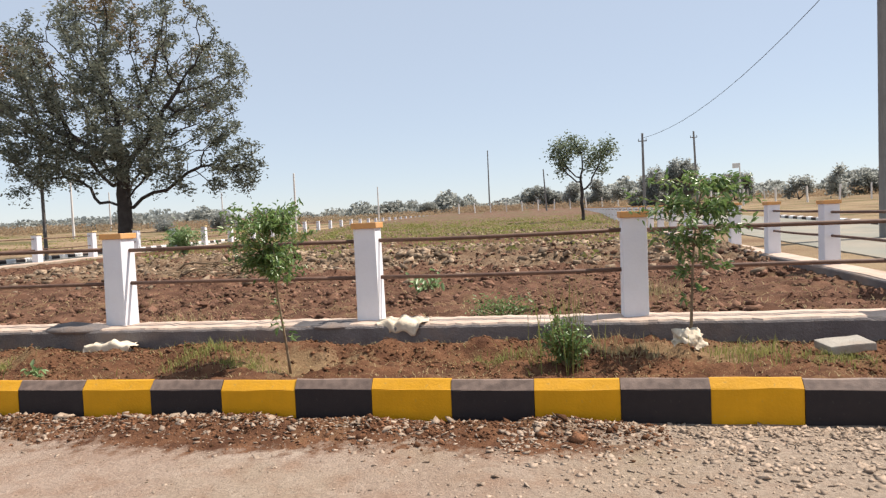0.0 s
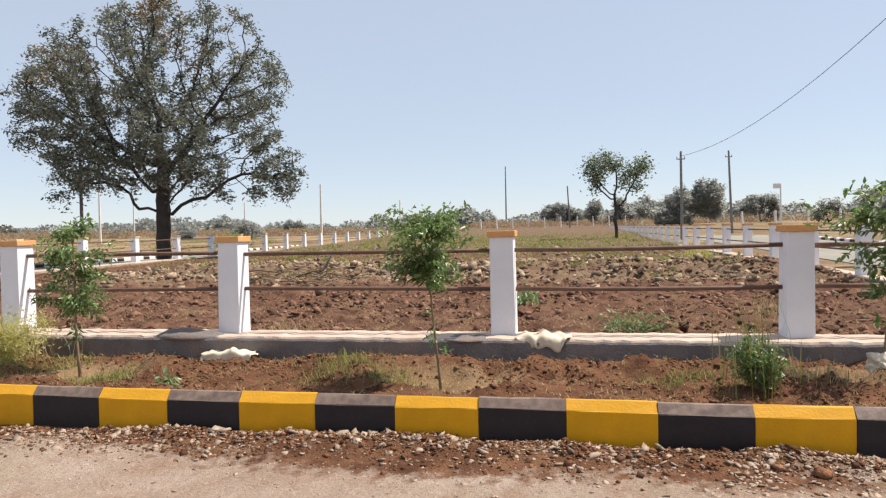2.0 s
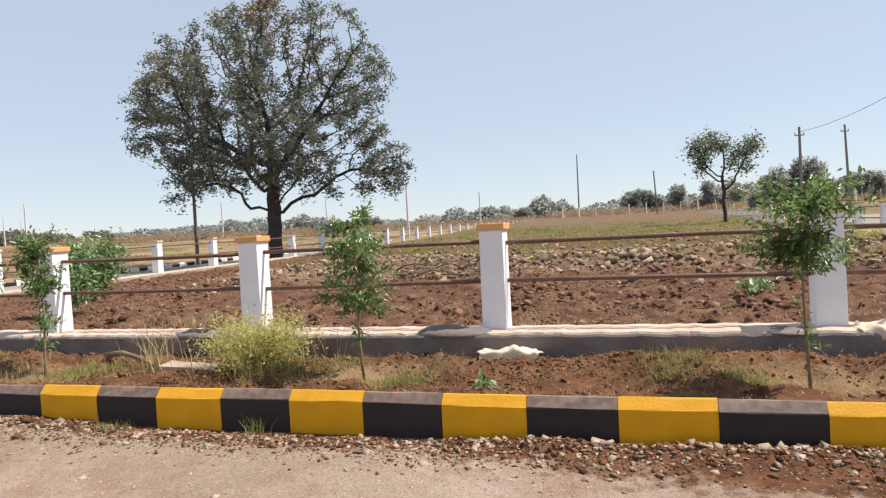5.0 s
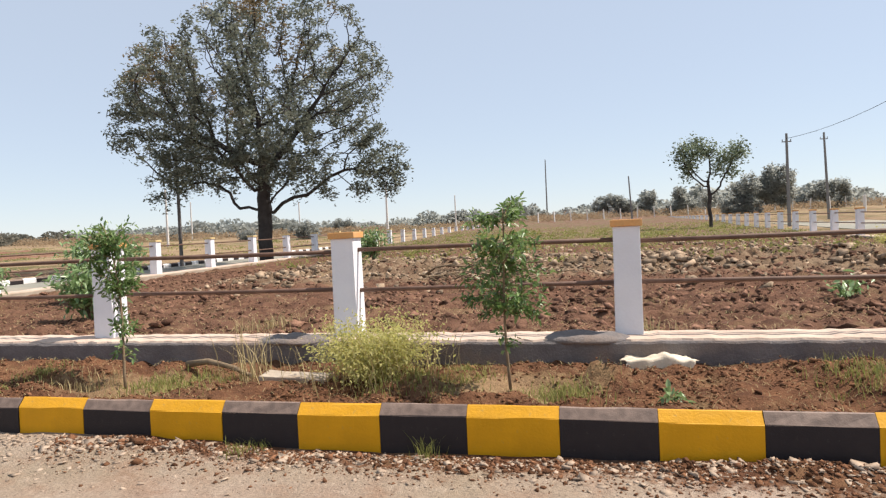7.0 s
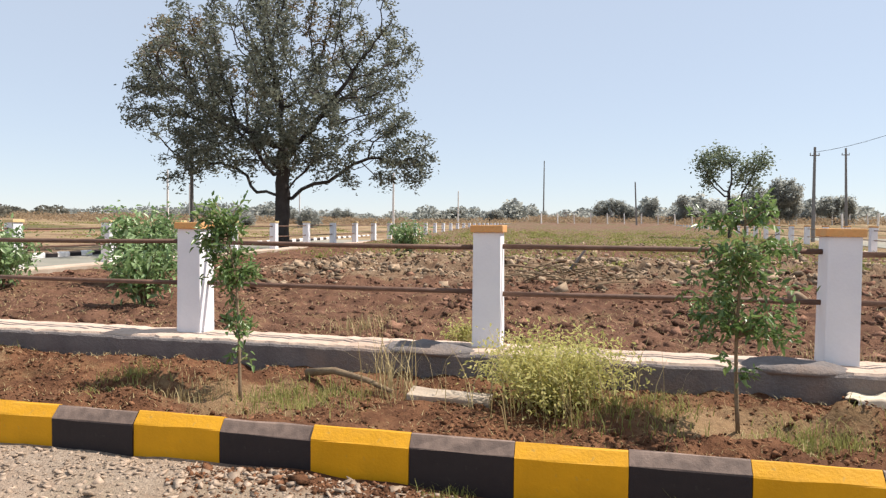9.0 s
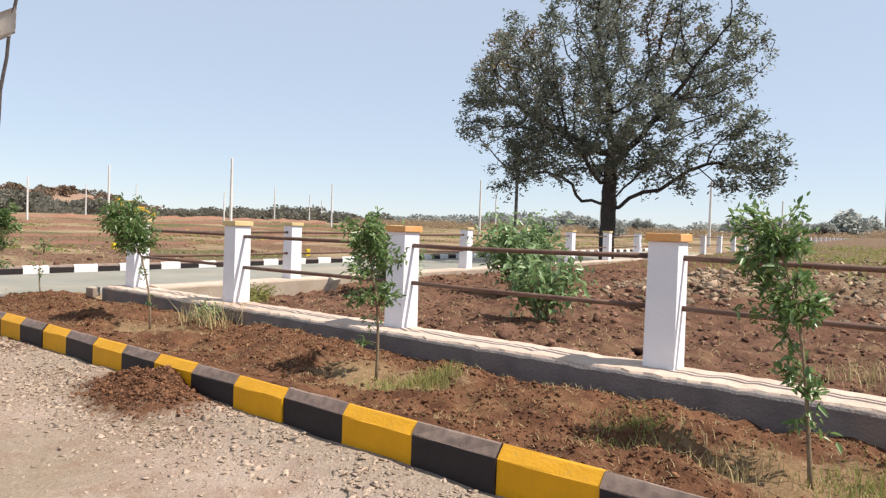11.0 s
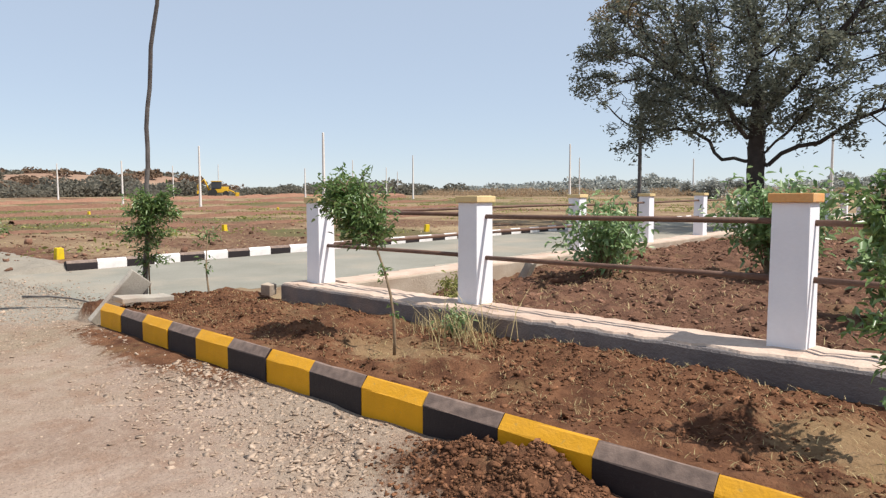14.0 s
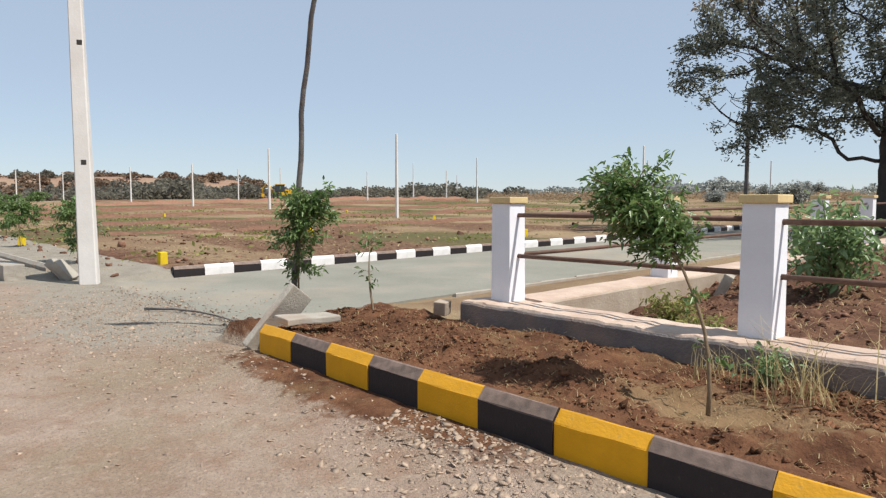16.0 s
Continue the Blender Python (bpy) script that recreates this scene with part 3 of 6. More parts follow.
    masks["grit"] = np.where(y < 7, g, 0) * (1 - np.clip(1.4 * bump2(x, y, -13.8, 4.36, 0.8, 0.45), 0, 1))
    masks["crossing"] = np.where(y < 6.5, 1, 0) * sstep(-19.9, -21.6, x + 0.8 * n) * sstep(2.6, 4.4, y + 1.6 * n + 0.05 * (x + 24)) * 0.9
    for k, a in masks.items():
        at = me.attributes.new(k, "FLOAT", "POINT")
        at.data.foreach_set("value", a.astype(np.float32))
    return tagged(new("ground", me), "dusty tan earth road, red soil verge and dark ploughed plot", "ground", kind="structure")


build_ground()


def strip(name, pts_l, pts_r, lift, drop):
    """A slab between two edges that run along y: top, sides and end."""
    bm = bmesh.new()
    rows = []
    for a, b in zip(pts_l, pts_r):
        rows.append([bm.verts.new((a[0], a[1], a[2] - drop)), bm.verts.new((a[0], a[1], a[2] + lift)), bm.verts.new((b[0], b[1], b[2] + lift)), bm.verts.new((b[0], b[1], b[2] - drop))])
    for r, s in zip(rows, rows[1:]):
        for k in range(3):
            bm.faces.new((r[k], r[k + 1], s[k + 1], s[k]))
    bm.faces.new(rows[0][::-1])
    bm.faces.new(rows[-1])
    bmesh.ops.recalc_face_normals(bm, faces=bm.faces)
    return bm


sy = [4.9, 5.5, 6.0, 8, 12, 18, 26, 36, 50, 66, 90, 130]
road = part("road", strip("road", [(STREET_X0, y, float(street_z(y)) - 0.10 * max(5.5 - y, 0)) for y in sy], [(STREET_X1, y, float(street_z(y)) - 0.10 * max(5.5 - y, 0)) for y in sy], 0.012, 0.12), M_CONC)
tagged(road, "pale grey concrete side street with dusty edges", "road", kind="structure")
road2 = part("road", strip("road", [(6.6, y, 0.12 + float(street_z(y)) + 0.010 * min(max(y - 7, 0), 60)) for y in sy], [(12.2, y, 0.12 + float(street_z(y)) + 0.010 * min(max(y - 7, 0), 60)) for y in sy], 0.03, 0.12), M_CONC)
tagged(road2, "pale concrete side street behind the fence", "road", kind="structure")


# ---- kerbs ----
def kerb_mesh(name, length, w, h, chamfer, material, seed=0):
    """A precast kerb block, its roadside edge chamfered; length along x, road on -y."""
    rng = random.Random(seed)
    bm = bmesh.new()
    prof = [(0, -0.22), (0.002, h - chamfer * 1.75), (chamfer * 0.12, h - chamfer * 1.62), (chamfer * 1.28, h - chamfer * 0.12), (chamfer * 1.5, h), (w, h - 0.04), (w, -0.22)]
    cols = []
    for i in range(4):
        x = length * i / 3
        j = [(rng.uniform(-0.003, 0.003), rng.uniform(-0.003, 0.003)) for _ in prof]
        cols.append([bm.verts.new((x, p[0] + a[0], p[1] + a[1])) for p, a in zip(prof, j)])
    for u, v in zip(cols, cols[1:]):
        for k in range(len(prof) - 1):
            bm.faces.new((u[k], v[k], v[k + 1], u[k + 1]))
    bm.faces.new(cols[0])
    bm.faces.new(cols[-1][::-1])
    bmesh.ops.recalc_face_normals(bm, faces=bm.faces)
    me = bpy.data.meshes.new(name)
    bm.to_mesh(me)
    bm.free()
    me.materials.append(material)
    return me


def kerb_edge(i):
    return float(np.interp(i, [-12, 0, 4, 10, 15, 19, 24, 32], [5.70, -1.34, -3.69, -7.158, -10.0, -12.31, -15.09, -19.55]))


kerb = thing("kerb", (0, 0, 0), "kerb of precast blocks painted in yellow and black stripes", "kerb", kind="structure")
KM = {}
for i in range(-11, 33):
    x0, x1 = kerb_edge(i), kerb_edge(i - 1)
    yellow = i % 2 == 0
    key = (yellow, i % 3)
    if key not in KM:
        KM[key] = kerb_mesh("kerb_block", 0.57, KERB_W, KERB_TOP, 0.04, M_YELLOW if yellow else M_BLACK, i)
    b = part("kerb_block", KM[key], None, kerb)
    b.matrix_local = pose(x0 + 0.001, KERB_Y + random.uniform(-0.006, 0.006), random.uniform(-0.006, 0.006), random.uniform(-0.5, 0.5), 0, random.uniform(-0.3, 0.3)) @ Matrix.Diagonal(((x1 - x0 - 0.003) / 0.57, 1, 1, 1))

bw = thing("kerb", (0, 0, 0), "kerb of precast blocks painted in black and white stripes", "kerb", kind="structure")
BM = [kerb_mesh("kerb_block", 0.60, 0.18, 0.22, 0.035, M_KWHITE, 3), kerb_mesh("kerb_block", 0.60, 0.18, 0.22, 0.035, M_BLACK, 4)]
y = 6.45
k = 0
while y < 62:
    b = part("kerb_block", BM[(k + 1) % 2], None, bw)
    b.matrix_local = pose(BW_X, y, float(street_z(y)) - 0.01, 0, 0, 90)
    y += 0.60
    k += 1
bw2 = thing("kerb", (0, 0, 0), "black and white striped kerb beyond the far street", "kerb", kind="structure")
for k in range(40):
    y = 16 + 0.6 * k
    b = part("kerb_block", BM[k % 2], None, bw2)
    b.matrix_local = pose(12.4, y, 0.10 + float(street_z(y)) + 0.010 * (y - 7), 0, 0, 90)
edging = thing("kerb", (0, 0, 0), "low unpainted concrete edging along the side street", "kerb", kind="structure")
EM = kerb_mesh("edging_block", 1.0, 0.09, 0.03, 0.012, M_SLAB, 9)
for y in np.arange(8.6, 60, 1.0):
    b = part("edging_block", EM, None, edging)
    b.matrix_local = pose(-21.22, float(y), float(street_z(y)) + 0.015 + random.uniform(-0.008, 0.008), 0, 0, 90)
plain = thing("kerb", (0, 0, 0), "unpainted grey concrete kerb along the earth road", "kerb", kind="structure")
PM = kerb_mesh("kerb_block", 0.9, 0.2, 0.26, 0.04, M_SLAB, 12)
for x in np.arange(-62, -28.9, 0.905):
    b = part("kerb_block", PM, None, plain)
    b.matrix_local = pose(float(x), 4.62 + 0.025 * (float(x) + 29.0) + random.uniform(-0.01, 0.01), 0.02, 0, 0, 1.4 + random.uniform(-0.4, 0.4))


# ---- fences ----
def plinth_run(axis, a, b, c0, c1, topf, gap, seed, label, material):
    th = thing("plinth_wall", (0, 0, 0), label, "wall", kind="structure")
    rng = random.Random(seed)
    n = max(2, int(abs(b - a) / gap))
    body, crust = bmesh.new(), bmesh.new()
    ring_b, ring_c = [], []
    for i in range(n + 1):
        s = a + (b - a) * i / n
        t = topf(s) + rng.uniform(-0.006, 0.006)
        j0, j1 = rng.uniform(-0.008, 0.008), rng.uniform(-0.008, 0.008)
        o0, o1 = rng.uniform(-0.006, 0.010), rng.uniform(-0.004, 0.008)

        def P(c, z):
            return (s, c, z) if axis == "x" else (c, s, z)
        ring_b.append([body.verts.new(P(*q)) for q in ((c0 + j0, t - 0.75), (c0 + j0, t - 0.03), (c0 + j0 + 0.012, t - 0.012), (c1 + j1 - 0.012, t - 0.012), (c1 + j1, t - 0.03), (c1 + j1, t - 0.75))])
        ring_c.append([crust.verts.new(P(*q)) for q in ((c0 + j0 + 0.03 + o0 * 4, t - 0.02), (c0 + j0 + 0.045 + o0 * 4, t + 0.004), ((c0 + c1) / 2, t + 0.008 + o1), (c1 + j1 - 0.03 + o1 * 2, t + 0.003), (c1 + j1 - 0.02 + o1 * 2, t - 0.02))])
    for bm, rings in ((body, ring_b), (crust, ring_c)):
        for u, v in zip(rings, rings[1:]):
            for k in range(len(u) - 1):
                bm.faces.new((u[k], v[k], v[k + 1], u[k + 1]))
        bm.faces.new(rings[0])
        bm.faces.new(rings[-1][::-1])
        bmesh.ops.recalc_face_normals(bm, faces=bm.faces)
    part("wall", body, material, th)
    part("coping", crust, M_PLINTHTOP, th, "dusty plaster coping, its sunlit tone put into the colour")
    return th


def side_top(y):
    return PL_TOP + 0.0098 * (y - 6.8)


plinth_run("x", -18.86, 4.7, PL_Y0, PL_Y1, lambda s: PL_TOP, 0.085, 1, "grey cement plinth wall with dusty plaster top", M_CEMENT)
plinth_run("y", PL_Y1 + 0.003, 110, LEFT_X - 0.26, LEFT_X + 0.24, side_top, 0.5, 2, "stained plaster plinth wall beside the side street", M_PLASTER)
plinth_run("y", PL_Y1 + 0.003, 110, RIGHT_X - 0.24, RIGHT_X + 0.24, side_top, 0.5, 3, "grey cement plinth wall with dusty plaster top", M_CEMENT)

PW, PH = 0.235, 1.035


def post_mesh():
    bm = bmesh.new()
    box(bm, -PW / 2, PW / 2, -PW / 2, PW / 2, -0.01, PH - 0.05, 0.008)
    for v in bm.verts:
        if v.co.z < 0.1:
            v.co.x *= 1.05
            v.co.y *= 1.05
    a = bpy.data.meshes.new("post")
    bm.to_mesh(a)
    bm.free()
    a.materials.append(M_WHITE)
    bm = bmesh.new()
    c = PW / 2 + 0.022
    box(bm, -c, c, -c, c, PH - 0.05, PH + 0.012, 0.008)
    b = bpy.data.meshes.new("cap")
    bm.to_mesh(b)
    bm.free()
    b.materials.append(M_CAP)
    return a, b


POST_ME, CAP_ME = post_mesh()
CREAM_ME = CAP_ME.copy()
CREAM_ME.materials[0] = M_CAP2


def add_post(fence, x, y, z, lean=0.0):
    p = part("post", POST_ME, None, fence)
    p.matrix_local = pose(x, y, z, 0, lean, random.uniform(-1.5, 1.5))
    cream = x < -15
    part("cap", CREAM_ME if cream else CAP_ME, None, p, "cream painted cap" if cream else "orange painted cap")
    return p


def rail(fence, a, b, r=0.0215, seed=0):
    rng = random.Random(seed)
    bm = bmesh.new()
    a, b = Vector(a), Vector(b)
    sag = rng.uniform(-0.006, 0.012)
    pts = [a.lerp(b, t) - Vector((0, 0, sag * 4 * t * (1 - t))) for t in (0, 0.25, 0.5, 0.75, 1)]
    tube(bm, pts, [r] * 5, 8)
    part("rail", bm, M_PIPE, fence)


FRONT = [3.55, 0.79, -1.95, -4.91, -7.64, -10.48, -13.21, -16.05, -18.56]
front = thing("fence", (0, 0, 0), "white square posts with orange caps and rusty pipe rails", "fence", group="plot fences")
for i, x in enumerate(FRONT):
    add_post(front, x, POST_Y, PL_TOP, random.uniform(-0.4, 0.4))
jit = random.Random(4)
for i, (a, b) in enumerate(zip([4.42] + FRONT, FRONT)):
    for h in (1.318, 0.923):
        za, zb = h + jit.uniform(-0.012, 0.012), h + jit.uniform(-0.012, 0.012)
        rail(front, (a - PW / 2 + 0.01, POST_Y + 0.02, za), (b + PW / 2 - 0.01, POST_Y + 0.02, zb), seed=i)
add_post(front, 4.42, POST_Y, PL_TOP)


def side_fence(x, ys, label):
    f = thing("fence", (0, 0, 0), label, "fence", group="plot fences")
    for i, y in enumerate(ys):
        add_post(f, x, y, side_top(y), random.uniform(-0.5, 0.5))
    prev = POST_Y
    for i, y in enumerate(ys):
        for h in (0.86, 0.465):
            rail(f, (x, prev + PW / 2 - 0.01, side_top(prev) + h + jit.uniform(-0.012, 0.012)), (x, y - PW / 2 + 0.01, side_top(y) + h + jit.uniform(-0.012, 0.012)), seed=i)
        prev = y
    return f


side_fence(LEFT_X, [9.72, 12.55, 15.3] + [18.2 + 2.92 * i for i in range(32)], "white posts and rusty rails running beside the side street")
side_fence(RIGHT_X, [8.75 + 2.8 * i for i in range(36)], "white posts and rusty rails running away over the plot")


# ---- trees ----
def gz(x, y):
    return float(ground_z(np.array([x]), np.array([y]), False)[0])


def grow(root, att, step=0.35, reach=6.0, kill=0.6, iters=260, lead=(), forks=()):
    """Branches that grow towards points in the crown. Returns nodes and parents."""
    nodes, par = [np.array(root, float)], [-1]
    for p in lead:
        nodes.append(np.array(p, float))
        par.append(len(nodes) - 2)
    crotch = len(nodes) - 1
    for chain in forks:
        for k, p in enumerate(chain):
            nodes.append(np.array(p, float))
            par.append(int(np.argmin([np.linalg.norm(q - nodes[-1]) for q in nodes[:crotch + 1]])) if k == 0 else len(nodes) - 2)
    att = np.array(att, float)
    best = np.full(len(att), 1e9)
    near = np.zeros(len(att), int)

    def feed(lo):
        for k in range(lo, len(nodes)):
            d = np.linalg.norm(att - nodes[k], axis=1)
            m = d < best
            best[m], near[m] = d[m], k
    feed(0)
    alive = np.ones(len(att), bool)
    for _ in range(iters):
        use = alive & (best < reach)
        if not use.any():
            break
        lo = len(nodes)
        for k in np.unique(near[use]):
            sel = use & (near == k)
            v = att[sel] - nodes[k]
            v = (v / (np.linalg.norm(v, axis=1, keepdims=True) + 1e-9)).mean(0)
            v = v / (np.linalg.norm(v) + 1e-9) + RNG.normal(0, 0.14, 3)
            nodes.append(nodes[k] + v / np.linalg.norm(v) * step)
            par.append(int(k))
        feed(lo)
        alive &= best > kill
    return np.array(nodes), np.array(par)


def wood(nodes, par, tip=0.012, power=2.3, root_r=None, sides=6):
    n = len(nodes)
    acc = np.zeros(n)
    kids = np.bincount(par[1:], minlength=n)
    for i in range(n - 1, 0, -1):
        if kids[i] == 0:
            acc[i] = tip ** power
        acc[par[i]] += acc[i]
    r = np.maximum(acc, tip ** power) ** (1 / power)
    if root_r:
        r = r * (root_r / r[0]) ** np.clip(r / r[0], 0, 1)
    V, F = [], []
    ang = np.arange(sides) * 2 * math.pi / sides
    for i in range(1, n):
        a, b = nodes[par[i]], nodes[i]
        d = (b - a) / (np.linalg.norm(b - a) + 1e-9)
        u = np.cross(d, [0.31, 0.2, 0.93] if abs(d[2]) < 0.9 else [1, 0, 0])
        u /= np.linalg.norm(u)
        w = np.cross(d, u)
        ring = np.cos(ang)[:, None] * u + np.sin(ang)[:, None] * w
        ra = min(r[par[i]], r[i] * 1.25)
        o = len(V) * sides
        V.append(a + ring * ra)
        V.append(b + d * r[i] * 0.3 + ring * r[i])
        for k in range(sides):
            F.append((o + k, o + (k + 1) % sides, o + sides + (k + 1) % sides, o + sides + k))
    return np.concatenate(V), np.array(F), r, kids


def big_tree():
    x0, y0 = -21.0, 29.8
    z0 = gz(x0, y0)
    base = thing("tree", (0, 0, 0), "large spreading tree with dark trunk and sparse dusty leaves", "tree")
    rng = np.random.default_rng(21)
    lobes = [(-7.3, 0, 8.0, 1.3), (-7.3, 0.3, 6.9, 1.0), (-5.6, 1, 6.3, 1.7), (-5.6, -1, 8.9, 1.6), (-3.9, -2, 10.3, 1.75), (-1.23, 0, 12.07, 1.99), (1.93, 0, 11.97, 2.1), (4.19, -1, 10.92, 1.89), (5.32, 0.5, 9.34, 1.58), (4.4, 1, 7.4, 1.7), (4.9, -1, 5.8, 1.5), (5.7, 0, 5.5, 1.3), (6.3, 0.2, 4.7, 0.8), (5.4, 0, 4.5, 0.9), (3.4, -0.6, 4.6, 0.9), (-4.6, 0, 5.0, 1.2), (-6.0, 0.6, 5.2, 1.0), (-5.2, -0.5, 4.1, 0.7), (-8.1, 0.1, 7.9, 0.9), (-6.7, 0.1, 9.5, 1.0), (-5.2, 0, 10.9, 1.1), (-2.6, 0.3, 11.9, 1.2), (6.6, 0, 4.3, 0.8), (6.7, 0.2, 5.4, 0.7), (6.2, 0.4, 3.7, 0.6), (3.6, 0.2, 3.8, 0.7), (5.3, -0.4, 3.8, 0.7), (1.7, 0.3, 4.1, 0.6), (-7.7, -0.3, 7.2, 0.9), (2.6, -3, 6.4, 1.6), (-2, 3.5, 7.0, 2.0), (-2.8, -3.8, 7.9, 2.1), (0.46, -4.2, 9.34, 2.1), (1.03, 4.4, 9.34, 2.21), (3.29, 3, 9.55, 2.21), (-3.49, 2.5, 9.55, 2.21), (-2.4, -3.2, 6.0, 1.4), (1.03, -2.5, 10.81, 1.99), (-1.6, -1.2, 8.3, 2.0), (1.9, -1.0, 7.8, 1.9), (-4.3, 0.2, 7.7, 1.6), (0.2, 0.4, 6.6, 1.2), (2.4, 0.4, 5.4, 1.0), (-2.3, 0.2, 5.6, 1.0), (-3.0, 0.1, 4.6, 0.8), (0.9, -1.2, 5.0, 0.8), (2.2, 0.5, 4.4, 0.6), (-1.2, 1.0, 4.8, 0.8), (4.2, 0.4, 4.9, 0.9), (-1.8, -1.5, 4.9, 1.0), (1.6, -1.6, 4.6, 0.9), (3.0, -1.5, 5.2, 1.1), (-3.8, -1.5, 5.4, 1.2), (0.4, -2.0, 5.6, 1.1), (2.9, 0.2, 4.0, 0.6), (4.7, 0.3, 4.2, 0.7), (-4.0, 0.4, 4.4, 0.7)]
    att = []
    for lx, ly, lz, lr in lobes:
        p = rng.normal(0, 1, (120, 3))
        p *= (lr * rng.uniform(0.35, 1, (120, 1)) ** 0.5) / np.linalg.norm(p, axis=1, keepdims=True)
        att.append(np.array([x0 + lx, y0 + ly, lz]) + p * np.array([1, 1, 0.9]))
    att = np.concatenate(att)
    att = att[att[:, 2] > 3.3]
    lead = [(x0 + 0.02, y0, z0 + 0.6), (x0 - 0.02, y0, z0 + 1.2), (x0 + 0.04, y0, z0 + 1.8), (x0 + 0.02, y0, z0 + 2.3), (x0 + 0.06, y0, z0 + 2.7), (x0 + 0.0, y0, z0 + 3.2), (x0 + 0.08, y0, z0 + 3.8), (x0 + 0.02, y0, z0 + 4.4), (x0 + 0.10, y0, z0 + 5.0), (x0 - 0.02, y0, z0 + 5.6), (x0 - 0.12, y0, z0 + 6.2), (x0 - 0.05, y0, z0 + 6.8)]
    limbs = [[(-0.40, 0, 2.7), (-0.85, 0.1, 2.85), (-1.3, 0, 2.8), (-1.65, 0.1, 3.1), (-1.9, 0.2, 3.6), (-2.5, 0.2, 4.0)],
             [(0.40, -0.1, 3.0), (0.8, -0.2, 3.4), (1.2, -0.2, 3.7), (1.7, -0.3, 4.2)],
             [(0.0, 0.5, 3.3), (-0.1, 1.0, 3.9), (0.1, 1.6, 4.5)],
             [(-0.2, -0.45, 3.6), (-0.5, -1.0, 4.2), (-0.6, -1.6, 4.9)],
             [(0.45, 0.1, 2.5), (0.9, 0.2, 2.95), (1.5, 0.2, 3.2), (2.2, 0.3, 3.3), (2.8, 0.3, 3.7)],
             [(-0.4, 0.2, 4.0), (-0.9, 0.3, 4.5), (-1.3, 0.3, 5.2)],
             [(0.35, -0.1, 4.4), (0.8, -0.2, 5.0), (1.4, -0.2, 5.5), (2.0, -0.3, 6.2)],
             [(-0.4, -0.1, 5.0), (-1.0, -0.2, 5.4), (-1.7, -0.2, 5.7), (-2.4, -0.3, 6.2)]]
    forks = [[(x0 + dx, y0 + dy, z0 + dz) for dx, dy, dz in limb] for limb in limbs]
    nodes, par = grow((x0, y0, z0 - 0.2), att, 0.40, 4.4, 0.58, 120, lead, forks)
    v, f, r, kids = wood(nodes, par, 0.0155, 2.2, 0.335)
    part("trunk", mesh_np("trunk", v, f, [M_BARK], smooth=True), None, base, "dark rough trunk and limbs")
    tips = nodes[(r < 0.058)]
    P = []
    tips = tips[fbm(tips[:, 0] * 0.9 + tips[:, 1] * 0.5, tips[:, 2] * 1.1 + tips[:, 1] * 0.4, 3, 9) > -0.075]
    for t in tips:
        k = rng.integers(20, 74)
        P.append(t + rng.normal(0, 1, (k, 3)) * np.array([0.17, 0.17, 0.14]) - np.array([0, 0, 0.06]))
        if t[2] < 6.5 and rng.random() < 0.55:
            m = rng.integers(6, 16)
            P.append(t + np.column_stack([rng.normal(0, 0.12, (m, 2)), -rng.uniform(0, 0.75, m)]))
    P = np.concatenate(P)
    P = P[P[:, 2] > 2.7]
    turn = fbm(P[:, 0] * 0.45, P[:, 2] * 0.45 + P[:, 1] * 0.2, 2, 5) + 0.035 * (P[:, 2] - 8) > 0.22
    part("crown", flakes("crown", P[~turn], rng.uniform(0.11, 0.245, (~turn).sum()), M_NEEM, rng, 0.42), None, base, "sparse dusty green leaves")
    part("crown", flakes("crown", P[turn], rng.uniform(0.11, 0.245, turn.sum()), M_NEEM2, rng, 0.42), None, base, "browning leaves")
    return len(nodes), len(P)


big_tree()


def vase_tree(x, y, h, lobes, label, seed, leaf, leafsize=0.3, per=26, trunk_r=0.12, start=1.2):
    z = gz(x, y)
    base = thing("tree", (0, 0, 0), label, "tree")
    rng = np.random.default_rng(seed)
    att = []
    for lx, ly, lz, lr in lobes:
        p = rng.normal(0, 1, (70, 3))
        p *= (lr * rng.uniform(0.2, 1, (70, 1)) ** 0.5) / np.linalg.norm(p, axis=1, keepdims=True)
        att.append(np.array([x + lx, y + ly, z + lz]) + p)
    att = np.concatenate(att)
    nodes, par = grow((x, y, z - 0.1), att, 0.3, 9.0, 0.5, 60, [(x, y, z + start * 0.5), (x - 0.1, y, z + start)])
    v, f, r, kids = wood(nodes, par, 0.02, 2.3, trunk_r)
    part("trunk", mesh_np("trunk", v, f, [M_BARK], smooth=True), None, base, "slender dark trunk")
    tips = nodes[r < 0.045]
    tips = tips[tips[:, 2] > z + (3.3 if h == 7.0 else 0.2)]
    P = np.repeat(tips, per, 0) + rng.normal(0, 0.26, (len(tips) * per, 3))
    part("crown", flakes("crown", P, rng.uniform(leafsize * 0.6, leafsize * 1.2, len(P)), leaf, rng), None, base)
    return base


